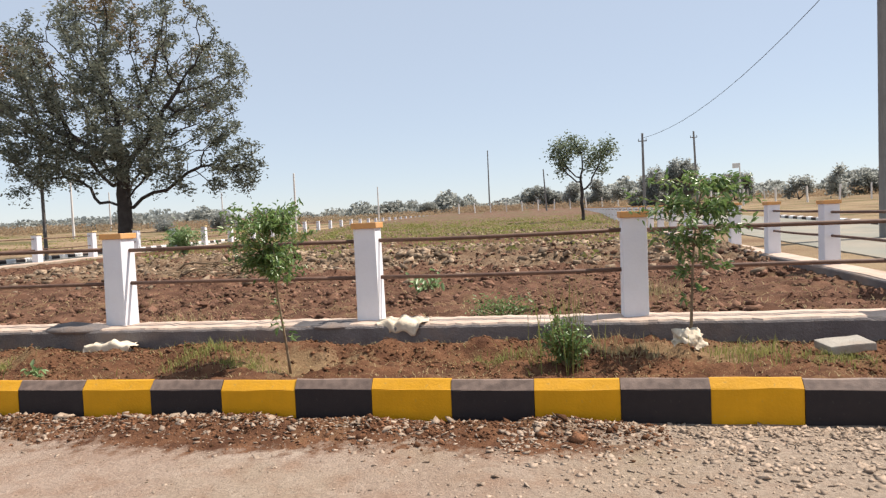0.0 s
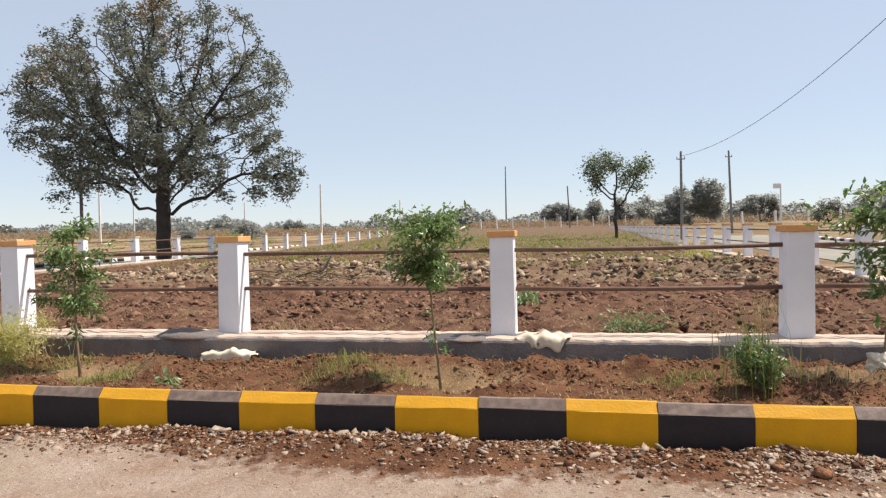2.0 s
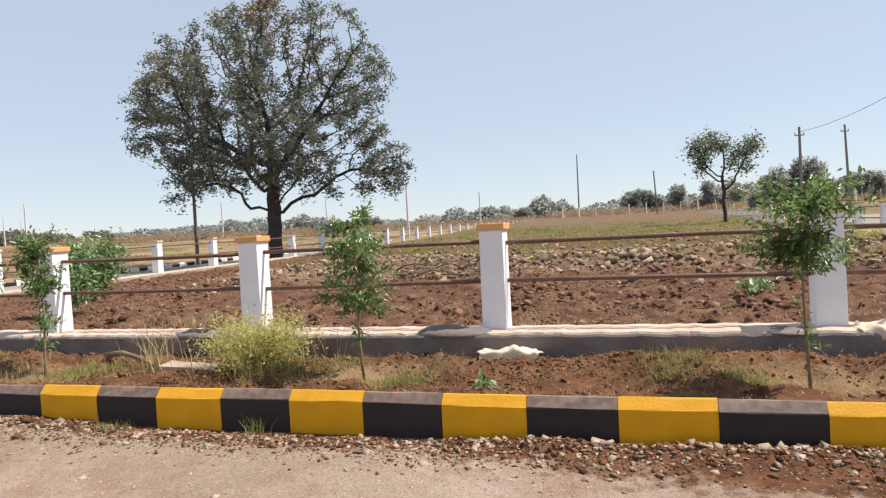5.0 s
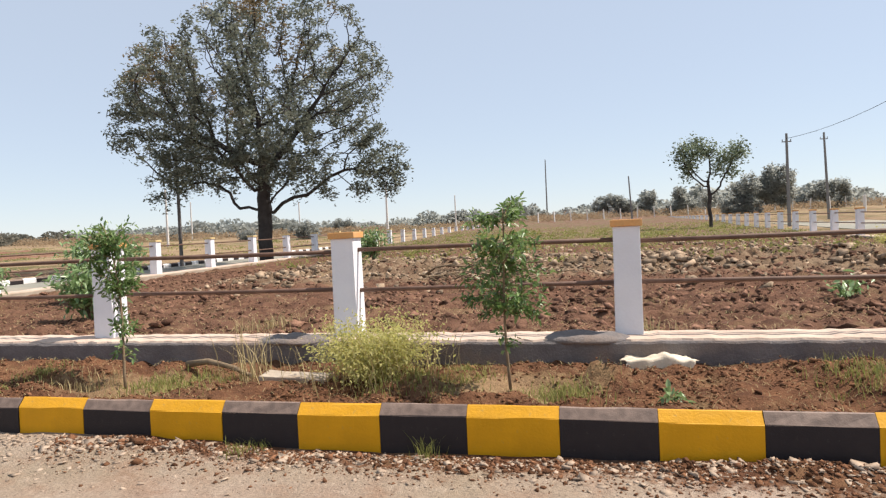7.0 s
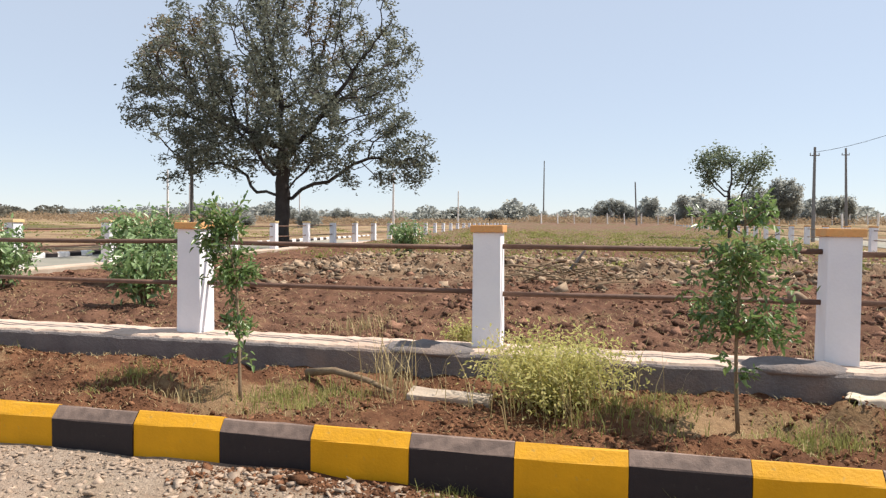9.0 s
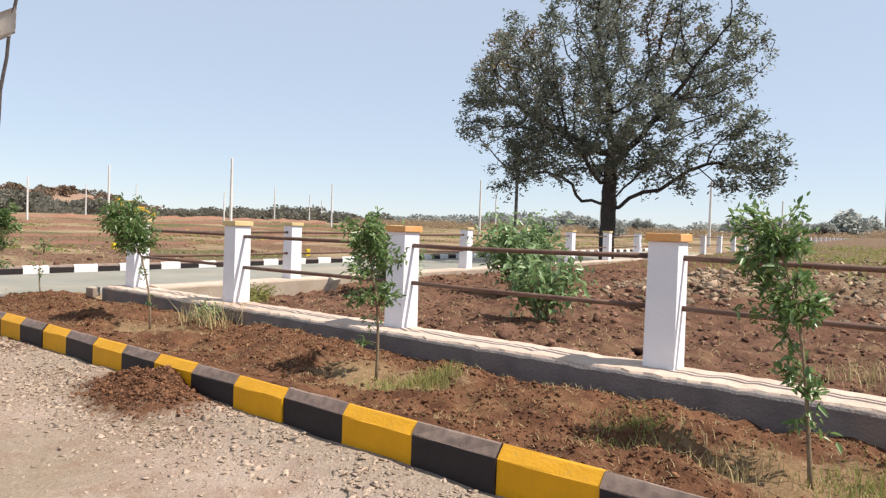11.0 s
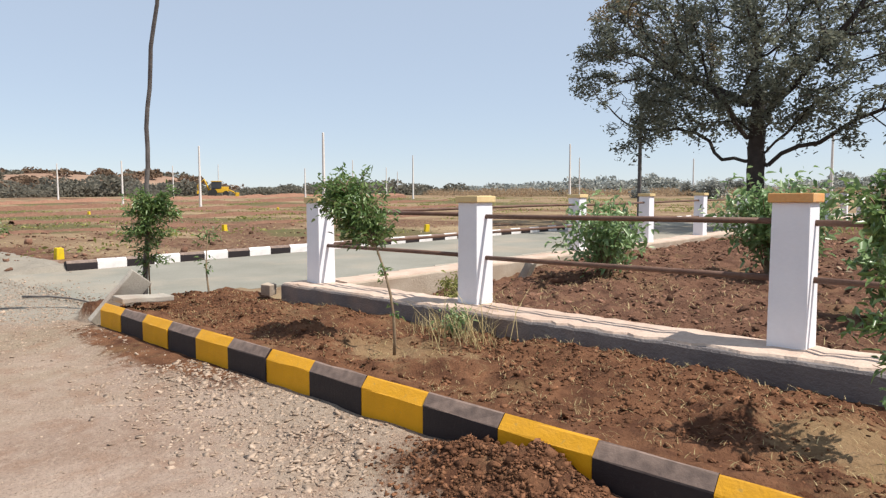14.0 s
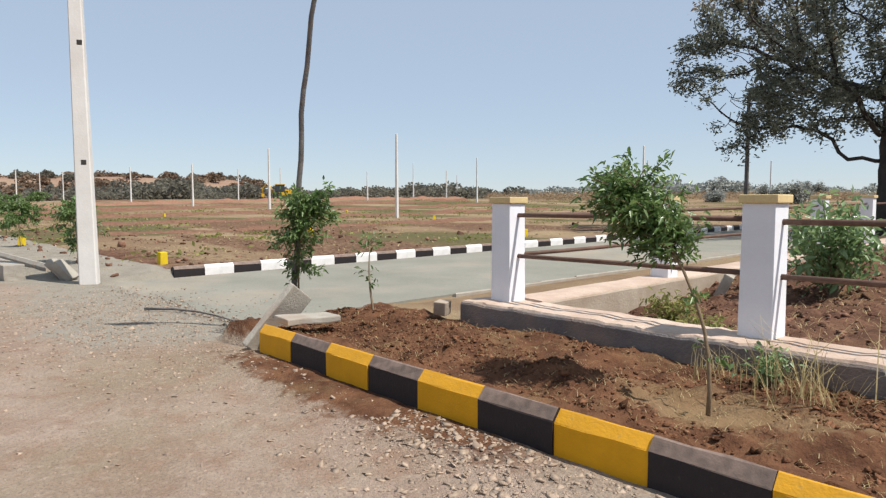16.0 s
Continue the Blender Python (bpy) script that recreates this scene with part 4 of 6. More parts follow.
vase_tree(2.2, 48.0, 7.0, [(-1.5, 0.0, 5.02, 0.88), (-0.62, 0.44, 5.54, 0.79), (1.32, 0.0, 4.58, 0.88), (1.67, -0.35, 5.02, 0.7), (-1.32, 0.18, 4.05, 0.79), (1.14, 0.09, 3.87, 0.79), (0.2, 0.0, 5.0, 0.7), (-0.88, 0.0, 3.26, 0.26), (-0.44, 0.0, 2.82, 0.22), (0.62, 0.0, 3.43, 0.26), (0.31, 0.0, 2.46, 0.22), (0.09, 0.18, 4.31, 0.35)], "slender tree with open green crown on the field", 3, M_VASELEAF, 0.22, 40, 0.13, 1.3)
FAR = [(14.0, 94, 8.4, 5.6), (8.0, 112, 5.0, 3.0), (27.5, 106, 5.6, 3.2), (29.6, 86, 4.0, 1.7), (33.0, 83, 4.2, 2.1), (-17.5, 142, 6.6, 4.2), (-36, 148, 6.0, 5.0), (-28, 152, 5.5, 5.0), (-57, 130, 5.0, 3.4), (-51.4, 98, 3.0, 3.2), (-53.1, 84, 3.2, 3.2), (-41.1, 78, 3.6, 2.8), (-1.0, 138, 5.6, 4.6), (4.5, 130, 5.0, 3.0), (-75, 98, 2.6, 2.6), (21, 118, 5.0, 3.6), (43, 98, 4.2, 2.6)]
for i, (x, y, h, w) in enumerate(FAR):
    low = 0.62 if x < -10 else 1.0
    h, k = low * h * (0.80 + 0.25 * hash01(i, 3, 1)), low * w / 3 * (0.72 + 0.35 * hash01(i, 5, 2))
    fr = np.random.default_rng(300 + i)
    puffs = []
    for _ in range(11):
        u = fr.uniform(-1, 1)
        puffs.append((2.9 * k * u, fr.uniform(-0.8, 0.8), h * fr.uniform(0.12, 0.82) * (1 - 0.45 * u * u), fr.uniform(0.55, 1.35) * k))
    vase_tree(x, y, h, puffs, "bushy spreading tree at the far edge of the fields", 40 + i, M_HAZELEAF, 0.32, 46, 0.12, 0.3)


def scrub(name, label, centres, rng, material, per=150, size=0.55):
    """A belt of far bushes: one mesh of small sprays."""
    P, S = [], []
    for x, y, r, h in centres:
        z = gz(x, y)
        p = rng.normal(0, 1, (per, 3))
        p *= rng.uniform(0.3, 1, (per, 1)) ** 0.4 / np.linalg.norm(p, axis=1, keepdims=True)
        p[:, 2] = np.abs(p[:, 2])
        P.append(np.array([x, y, z]) + p * np.array([r, r, h]))
        S.append(rng.uniform(0.6, 1.3, per) * size * (0.6 + 0.2 * h))
    ob = part(name, flakes(name, np.concatenate(P), np.concatenate(S), material, rng, 0.7), None)
    return tagged(ob, label, "scrub", kind="stuff")


rng = np.random.default_rng(5)
cs = []
for _ in range(560):
    a = radians(rng.uniform(-32, 82))
    d = rng.uniform(150, 215)
    cs.append((-7 - d * math.sin(a), d * math.cos(a), rng.uniform(2.5, 5.5), rng.uniform(2.2, 6.4) * (0.75 + 0.5 * math.sin(9 * a) ** 2) * (0.62 if a > 0.12 else 0.95)))
# West is front-lit, so it takes the darker of two leaf colours.
west = [(c[0], c[1], c[2], c[3] * 0.9) for c in cs if c[0] + 7 < -0.9 * c[1]]
scrub("far_woods", "grey-green scrub woods along the horizon, haze in their colour", [c for c in cs if c[0] + 7 >= -0.9 * c[1]], rng, M_HAZELEAF, 420, 0.62)
scrub("far_woods", "dark olive scrub woods along the western horizon", west, rng, M_HILLLEAF, 380, 0.60)
cs = []
for _ in range(420):
    a = radians(rng.uniform(-35, 45))
    d = rng.uniform(105, 150)
    cs.append((-7 - d * math.sin(a), d * math.cos(a), rng.uniform(1.6, 3.5), rng.uniform(0.7, 1.5)))
scrub("dry_scrub", "dry reddish-brown scrub beyond the fields", cs, rng, M_HAZEBROWN, 150, 0.3)


def hill():
    """A low red hill far off to the west with bushes on it."""
    xs, ys = np.linspace(-330, -150, 60), np.linspace(-60, 130, 60)
    X, Y = np.meshgrid(xs, ys)
    Z = 0.5 + 9.3 * sstep(-178, -232, X + 0.05 * (Y - 30)) * sstep(129, 98, Y) * (0.95 + 0.35 * fbm(X * 0.03, Y * 0.03, 4, 77)) - 1.0 * sstep(-165, -150, X)
    i = np.arange(59)[None] + (np.arange(59) * 60)[:, None]
    f = np.stack([i, i + 1, i + 61, i + 60], -1).reshape(-1, 4)
    ob = part("hill", mesh_np("hill", np.stack([X, Y, Z], -1).reshape(-1, 3), f, [M_HILL], smooth=True), None)
    tagged(ob, "low red-earth hill dotted with scrub", "hill", kind="structure")
    r = np.random.default_rng(8)
    P, S = [], []
    for _ in range(760):
        x, y = r.uniform(-300, -165), r.uniform(-50, 128)
        if r.random() < 0.62:
            x = r.uniform(-196, -163)
        ix, iy = int((x + 330) / 180 * 59), int((y + 60) / 190 * 59)
        z = Z[iy, ix]
        rr, hh = r.uniform(1.5, 4.5), r.uniform(1.2, 3.0) + (2.2 * r.random() if x > -196 else 0.0)
        p = r.normal(0, 1, (170, 3))
        p *= r.uniform(0.3, 1, (170, 1)) ** 0.4 / np.linalg.norm(p, axis=1, keepdims=True)
        p[:, 2] = np.abs(p[:, 2])
        P.append(np.array([x, y, z]) + p * np.array([rr, rr, hh]))
        S.append(r.uniform(0.6, 1.25, 170))
    for k, (m, lab) in enumerate(((M_HILLLEAF, "dark green scrub on the far hill"), (M_HILLBROWN, "dry brown scrub on the far hill"))):
        ob = part("hill_scrub", flakes("hill_scrub", np.concatenate(P[k::2]), np.concatenate(S[k::2]), m, r, 0.7), None)
        tagged(ob, lab, "scrub", kind="stuff")


hill()


# ---- saplings and shrubs ----
def sapling(x, y, height, lean, crown, n, seed, label, size=0.10, z=None, spread=(0.26, 0.26), bend=1.7):
    """A young street tree: thin stem, a few twigs, pointed leaves. crown: (from, to) of the height."""
    rng = np.random.default_rng(seed)
    z = float(ground_z(x, y)) if z is None else z
    th = thing("sapling", (x, y, z), label, "young tree", group="street saplings")
    H = height
    stem = [Vector((lean[0] * (t ** bend) + 0.02 * math.sin(5 * t + seed), lean[1] * (t ** bend) + 0.02 * math.cos(4 * t + seed), H * t - 0.04)) for t in np.linspace(0, 0.93, 9)]
    bm = bmesh.new()
    tube(bm, stem, list(np.linspace(0.0145, 0.005, 9)), 6)
    part("stem", bm, M_TWIG, th)
    P, A = [], []
    bm = bmesh.new()
    n = int(n * 1.15)
    twigs = max(9, n // 38)
    whorls = crown[0] + (0.94 - crown[0]) * rng.uniform(0, 1, 6 + int(9 * (1 - crown[0]))) ** 0.62
    for k in range(twigs):
        t = float(np.clip(rng.choice(whorls) + rng.normal(0, 0.022), crown[0], 0.93))
        i = min(int(t / 0.93 * 8), 7)
        p0 = stem[i].lerp(stem[i + 1], t / 0.93 * 8 - i)
        a = rng.uniform(0, 6.283)
        w = 0.55 + 0.45 * math.sin(math.pi * (t - crown[0]) / (1.0 - crown[0]))
        d = Vector((math.cos(a) * spread[0] * w, math.sin(a) * spread[1] * w, rng.uniform(-0.08, 0.22))) * rng.uniform(0.35, 1.25)
        d += Vector((lean[0], lean[1], 0)) * 0.12
        p1 = p0 + d * 0.55 + Vector((0, 0, 0.03))
        p2 = p0 + d
        tube(bm, [p0, p1, p2], [0.005, 0.004, 0.002], 4, False)
        for _ in range(max(6, n // twigs)):
            s = rng.uniform(0.25, 1.05)
            q = np.array(p0.lerp(p2, s)) + rng.normal(0, 0.028, 3)
            P.append(q)
            A.append(np.array(d.normalized()) * 0.5 + rng.normal(0, 0.65, 3) + np.array([lean[0] * 0.5, lean[1] * 0.5, -0.1]))
    for t in rng.uniform(0.22, max(crown[0], 0.3), 5):
        i = min(int(t / 0.93 * 8), 7)
        p0 = stem[i].lerp(stem[i + 1], t / 0.93 * 8 - i)
        a = rng.uniform(0, 6.283)
        p1 = p0 + Vector((math.cos(a), math.sin(a), 0.3)) * rng.uniform(0.05, 0.14)
        tube(bm, [p0, p1], [0.003, 0.0015], 4, False)
        for _ in range(rng.integers(3, 14)):
            P.append(np.array(p0.lerp(p1, rng.uniform(0.4, 1.1))) + rng.normal(0, 0.018, 3))
            A.append(np.array((math.cos(a), math.sin(a), -0.2)) + rng.normal(0, 0.7, 3))
    tagged(part("branchwork", bm, M_TWIG, th), "thin brown twigs", kind="stuff")
    P, A = np.array(P), np.array(A)
    L = rng.uniform(0.6, 1.3, len(P)) * size * 0.72
    part("foliage", leaves("foliage", P, A, L, L * 0.36, M_SAPLEAF, rng), None, th, "glossy narrow green leaves")
    return th


sapling(1.12, 5.9, 1.62, (0.20, 0.03), (0.45, 1.0), 1250, 1, "young green tree wrapped in a sack at its foot", 0.10, spread=(0.55, 0.42))
sapling(-2.4, 5.6, 1.60, (-0.03, -0.30), (0.50, 1.0), 2000, 2, "thin young green tree in a sandy planting basin", 0.085, spread=(0.36, 0.34))
sapling(-5.86, 5.64, 1.56, (-0.02, -0.12), (0.28, 1.0), 1500, 3, "dense young green tree in a sandy planting basin", 0.085, spread=(0.34, 0.33))
sapling(-9.24, 5.52, 1.42, (-0.32, 0.22), (0.22, 1.0), 1250, 4, "narrow young green tree in a sandy planting basin", 0.085, spread=(0.22, 0.22))
sapling(-12.37, 5.58, 1.40, (-0.14, -0.08), (0.40, 1.0), 1000, 5, "young green tree on a thin stem in the verge", 0.085, spread=(0.25, 0.25))
sapling(-15.82, 5.52, 1.54, (-0.66, 0.0), (0.50, 1.0), 4300, 6, "young tree bent over by the wind", 0.075, spread=(0.27, 0.25), bend=2.4)
sapling(-20.5, 5.5, 1.55, (0.34, -0.02), (0.46, 1.0), 2900, 7, "young green tree tied to a tall dark pole", 0.085, z=0.06, spread=(0.36, 0.34))
sapling(-19.55, 5.85, 0.85, (-0.22, 0.1), (0.75, 1.0), 60, 8, "spindly sapling with few leaves", 0.09, spread=(0.2, 0.2))

for i, (x, y, hh) in enumerate(((-29.9, 5.5, 1.25), (-36.8, 5.6, 1.25), (-43.5, 6.3, 1.5), (-49.5, 8.4, 1.7), (-52.5, 5.9, 1.75))):
    sapling(x, y, hh * 1.12, (-0.25, 0.1), (0.25, 1.0), 1500, 50 + i, "young green tree beside the grey kerb", 0.14, spread=(0.62, 0.5))


def shrub(x, y, w, h, n, seed, label, size=0.15, material=None, name="shrub", cat="shrub", stems=12, group="", stem_r=0.012, stem_mat=None):
    rng = np.random.default_rng(seed)
    z = float(ground_z(x, y, False)) - 0.03
    th = thing(name, (x, y, z), label, cat, group)
    bm = bmesh.new()
    P, A = [], []
    per = max(5, n // stems)
    for k in range(stems):
        a = rng.uniform(0, 6.283)
        r = rng.uniform(0.15, 1.0) ** 0.6
        tip = Vector((math.cos(a) * w * 0.5 * r, math.sin(a) * w * 0.5 * r, h * (1.0 - 0.45 * r * r) * rng.uniform(0.75, 1.05)))
        mid = Vector((tip.x * 0.35, tip.y * 0.35, tip.z * 0.55))
        tube(bm, [Vector((0, 0, 0)), mid, tip], [stem_r, stem_r * 0.65, stem_r * 0.33], 5, False)
        for _ in range(per):
            s = rng.uniform(0.2, 1.0) ** 0.7
            q = (Vector((0, 0, 0)).lerp(mid, s * 2) if s < 0.5 else mid.lerp(tip, s * 2 - 1))
            P.append(np.array(q) + rng.normal(0, 0.075 * max(w, 0.3), 3))
            A.append(rng.normal(0, 0.8, 3) + np.array([tip.x, tip.y, 0.05]) * 0.8)
    tagged(part("branchwork", bm, stem_mat or M_TWIG, th), "thin branching stems", kind="stuff")
    P, A = np.array(P), np.array(A)
    P[:, 2] = np.maximum(P[:, 2], 0.05)
    L = rng.uniform(0.6, 1.25, len(P)) * size
    part("foliage", leaves("foliage", P, A, L, L * 0.42, material or M_BUSHLEAF, rng), None, th)
    return th


shrub(-12.85, 9.15, 1.15, 1.05, 1100, 11, "broad-leaved green shrub inside the plot", 0.125, stems=26, group="plot shrubs")
shrub(-16.7, 10.5, 1.35, 1.25, 1400, 12, "broad-leaved green shrub inside the plot", 0.125, stems=22, group="plot shrubs")
shrub(-14.9, 11.9, 1.7, 1.62, 2600, 13, "broad-leaved green shrub inside the plot", 0.125, stems=24, group="plot shrubs")
shrub(-12.1, 20.2, 1.35, 1.2, 1000, 14, "broad-leaved green shrub beside the rubble", 0.13, stems=18, group="plot shrubs")
shrub(-2.0, 10.2, 0.6, 0.35, 70, 15, "small broad-leaved weed on the ploughed soil", 0.14, stems=7, group="plot shrubs")
shrub(0.08, 5.4, 0.42, 0.50, 1500, 16, "bushy green weed beside the kerb", 0.04, M_SAPLEAF, "weed", "weed", 26)
shrub(-7.0, 5.85, 1.15, 0.58, 6500, 17, "sprawling yellow-green weed bush on the verge", 0.036, M_YELBUSH, "weed", "weed", 90, stem_r=0.004, stem_mat=M_YELBUSH)
shrub(2.5, 20.8, 1.1, 0.55, 1500, 20, "yellow-green weed bush by the side fence", 0.06, M_YELBUSH, "weed", "weed", 40, stem_r=0.006, stem_mat=M_YELBUSH)
shrub(-17.55, 8.3, 0.75, 0.34, 420, 23, "dry olive weed in the corner of the plot", 0.07, M_GRASS, "weed", "weed", 22, stem_r=0.005)
shrub(-16.9, 7.6, 0.6, 0.26, 300, 24, "dry olive weed in the corner of the plot", 0.07, M_GRASS, "weed", "weed", 18, stem_r=0.005)
shrub(-15.75, 6.2, 0.34, 0.30, 260, 25, "thin green weed against the plinth", 0.05, M_BUSHLEAF, "weed", "weed", 14, stem_r=0.004)
shrub(-8.0, 7.5, 0.45, 0.34, 500, 18, "yellow-green weed behind the plinth", 0.04, M_YELBUSH, "weed", "weed", 22, stem_r=0.004, stem_mat=M_YELBUSH)
shrub(-0.6, 7.6, 0.9, 0.28, 700, 19, "low green creeper behind the plinth", 0.05, M_SAPLEAF, "weed", "weed", 26)


def tuft(x, y, r, h, n, seed, material, label, lean=0.6):
    rng = np.random.default_rng(seed)
    p = rng.normal(0, r * 0.5, (n, 2)) + np.array([x, y])
    z = ground_z(p[:, 0], p[:, 1]) - 0.01
    ob = part("grass_tuft", blades("grass_tuft", np.column_stack([p, z]), rng.uniform(0.4, 1.1, n) * h, rng.uniform(0.1, 1.2, n) * lean, rng.uniform(0.004, 0.009, n), material, rng), None)
    return tagged(ob, label, "grass", "verge grass", "stuff")


shrub(-4.68, 5.22, 0.17, 0.12, 50, 22, "small grey-green weed on the verge", 0.075, None, "weed", "weed", 9, stem_r=0.004)
tuft(0.06, 5.45, 0.22, 0.78, 60, 29, M_GRASS, "feathery upright stalks in a green weed", 0.25)
tuft(-6.25, 4.52, 0.10, 0.16, 40, 28, M_GRASS, "thin grass growing at the foot of the kerb", 0.7)
tuft(-7.5, 4.50, 0.16, 0.07, 110, 27, M_GRASS, "thin grass growing at the foot of the kerb", 0.9)
tuft(-8.15, 5.78, 0.28, 0.48, 40, 31, M_STRAW, "tall dry straw-coloured grass stalks", 0.7)
tuft(-7.0, 5.85, 0.62, 0.5, 170, 30, M_STRAW, "fine dry stalks in a weed bush", 0.7)
tuft(-15.5, 6.1, 0.30, 0.48, 90, 32, M_STRAW, "dry arching grass by the plinth", 1.1)
tuft(-16.1, 6.25, 0.2, 0.22, 70, 33, M_STRAW, "dry arching grass by the plinth", 0.8)
tuft(-11.85, 5.7, 0.24, 0.13, 260, 34, M_GRASS, "fresh green grass in the planting basin")
tuft(1.6, 5.75, 0.42, 0.12, 380, 35, M_GRASS, "fresh green grass in the planting basin")
tuft(-3.3, 5.72, 0.38, 0.11, 420, 37, M_GRASS, "short grass beside a shaded hollow")
tuft(-6.6, 5.5, 0.4, 0.10, 420, 38, M_GRASS, "short grass on the verge")
tuft(-8.7, 5.55, 0.45, 0.10, 480, 39, M_GRASS, "short grass on the verge")
tuft(-9.6, 5.5, 0.3, 0.12, 160, 40, M_STRAW, "short dry grass in the basin")
tuft(-5.4, 5.35, 0.3, 0.12, 160, 42, M_GRASS, "short grass on the verge")
for i, (x, y, r) in enumerate(((-9.0, 5.62, 0.34), (-5.5, 5.52, 0.3), (-6.3, 5.95, 0.3), (-10.2, 5.55, 0.3), (-2.8, 5.55, 0.25), (-12.1, 5.5, 0.3), (2.2, 5.6, 0.3), (-0.4, 5.7, 0.35))):
    tuft(x, y, r, 0.075, 380, 300 + i, M_GRASS, "thin low yellow-green grass around a planting basin", 0.9)
tuft(0.5, 5.9, 0.4, 0.11, 420, 43, M_STRAW, "short dry grass in the basin")
tuft(-8.3, 5.9, 0.12, 0.6, 20, 44, M_STRAW, "thin dry upright weed stalks", 0.9)
tuft(-4.6, 7.6, 0.35, 0.18, 130, 45, M_STRAW, "dry straw tuft on the ploughed soil")
tuft(1.3, 9.2, 0.4, 0.25, 150, 46, M_STRAW, "dry straw tuft on the ploughed soil")
tuft(-9.2, 8.0, 0.4, 0.2, 150, 47, M_STRAW, "dry straw tuft on the ploughed soil")
tuft(-11.7, 7.5, 0.4, 0.06, 150, 48, M_STRAW, "flattened straw behind the plinth")


# ---- loose stones and clods ----
def on_ground(x, y, size, sink=0.25):
    return np.column_stack([x, y, ground_z(x, y) + size * sink])


rng = np.random.default_rng(12)
n = 9600
x = np.concatenate([rng.uniform(-0.4, 5, n // 2), rng.uniform(-17.5, -8.4, n // 2)])
y = 4.54 - np.abs(rng.normal(0, 0.38, n))
keep = (y > 3.2) & (np.hypot((x + 13.8) / 0.85, (y - 4.42) / 0.48) > 1)
x, y = x[keep], y[keep]
s = np.minimum(rng.gamma(1.8, 0.0043, len(x)) + 0.004, 0.028)
mk = rng.random(len(x)) > 0.75 * sstep(0.1, -0.1, fbm(x * 1.7, y * 1.7, 3, 71))
x, y, s = x[mk], y[mk], s[mk]
e1 = (rng.normal(1.7, 1.1, 1500), rng.normal(3.8, 0.45, 1500))
e2 = (rng.normal(-22.6, 1.9, 3800), rng.normal(4.2, 0.75, 3800))
e3 = (rng.uniform(-24, 5, 5600), 4.5 - np.abs(rng.normal(0, 1.3, 5600)))
e4 = (rng.uniform(-9, -0.5, 2600), 4.54 - np.abs(rng.normal(0, 0.17, 2600)))
e5 = (rng.normal(-14.2, 1.3, 3800), rng.normal(4.05, 0.27, 3800))
x = np.concatenate([x, e1[0], e2[0], e3[0], e4[0], e5[0]])
y = np.concatenate([y, e1[1], e2[1], e3[1], e4[1], e5[1]])
s = np.concatenate([s, rng.uniform(0.006, 0.022, 1500), rng.uniform(0.006, 0.019, 3800), rng.gamma(1.5, 0.0028, 5600) + 0.003, rng.gamma(1.5, 0.005, 2600) + 0.004, np.minimum(rng.gamma(1.6, 0.0042, 3800) + 0.004, 0.024)])
ok = (y < 4.56) & (np.hypot((x + 13.8) / 0.95, (y - 4.40) / 0.52) > rng.uniform(0.8, 1.1, len(x)))
x, y, s = x[ok | (x < -21)], y[ok | (x < -21)], s[ok | (x < -21)]
pos = on_ground(x, y, s, 0.02)
inst = (x < STREET_X1) & (x > STREET_X0) & (y > 5.0)
pos[inst, 2] = street_z(y[inst]) + 0.014
tagged(part("gravel", lumps("gravel", pos, s, 0.27, M_STONE, 0.45, rng, "cube"), None), "pale crushed stone spilt along the kerb", "gravel", kind="stuff")

n = 56000
x, y = rng.uniform(-20.3, 4.5, n), rng.uniform(4.84, 6.4, n)
b = np.zeros(n)
for sx, sy_ in SAPLINGS:
    b = np.maximum(b, np.exp(-(np.hypot((x - sx) / 0.7, (y - sy_) / 0.4) ** 2)))
keep = rng.random(n) > np.maximum(b * 1.2, 0.9 * sstep(0.0, -0.14, fbm(x * 1.5, y * 2.2, 4, 61)))
x, y = x[keep], y[keep]
s = np.minimum(rng.gamma(1.0, 0.0056, len(x)) + 0.004, 0.034)
hx, hy = rng.normal(-13.75, 0.34, 8000), rng.normal(4.38, 0.165, 8000)
rx, ry = np.concatenate([rng.uniform(-4.8, 0.7, 6000), rng.uniform(-9.0, -4.6, 3600)]), 4.54 - np.abs(rng.normal(0, 0.19, 9600))
okh = hy < 4.56
x, y = np.concatenate([x, hx[okh], rx]), np.concatenate([y, hy[okh], ry])
s = np.concatenate([s, rng.gamma(1.1, 0.0042, okh.sum()) + 0.003, rng.gamma(1.1, 0.005, 9600) + 0.003])
tagged(part("soil_clods", lumps("soil_clods", on_ground(x, y, s, 0.1), s, 0.6, M_CLODR, 0.45, rng, "oct"), None), "crumbly red-brown clods on the verge", "soil", kind="stuff")

n = 52000
x, y = rng.uniform(-18.2, 4.1, n), 7.05 + 13 * rng.uniform(0, 1, n) ** 1.5
s = np.minimum(rng.gamma(1.1, 0.0085, n) + 0.005, 0.048) * (1 + 0.04 * (y - 7))
keep = rng.random(n) > 0.85 * sstep(0.0, -0.15, fbm(x * 0.9, y * 1.1, 4, 67))
x, y, s = x[keep], y[keep], s[keep]
bx, by = rng.uniform(-18.2, 4.1, 6500), 7.4 + 11 * rng.uniform(0, 1, 6500) ** 1.1
keep = (fbm(bx * 0.9, by * 1.3, 4, 67) > 0.02) & (rng.random(6500) < np.where(bx < -9, 0.3, 1.0))
bx, by = bx[keep], by[keep]
x, y, s = np.concatenate([x, bx]), np.concatenate([y, by]), np.concatenate([s, rng.uniform(0.035, 0.10, len(bx))])
tagged(part("plough_clods", lumps("plough_clods", on_ground(x, y, s, 0.1), s, 0.55, M_CLODD, 0.45, rng, "oct"), None), "dark brown clods of ploughed soil", "soil", kind="stuff")

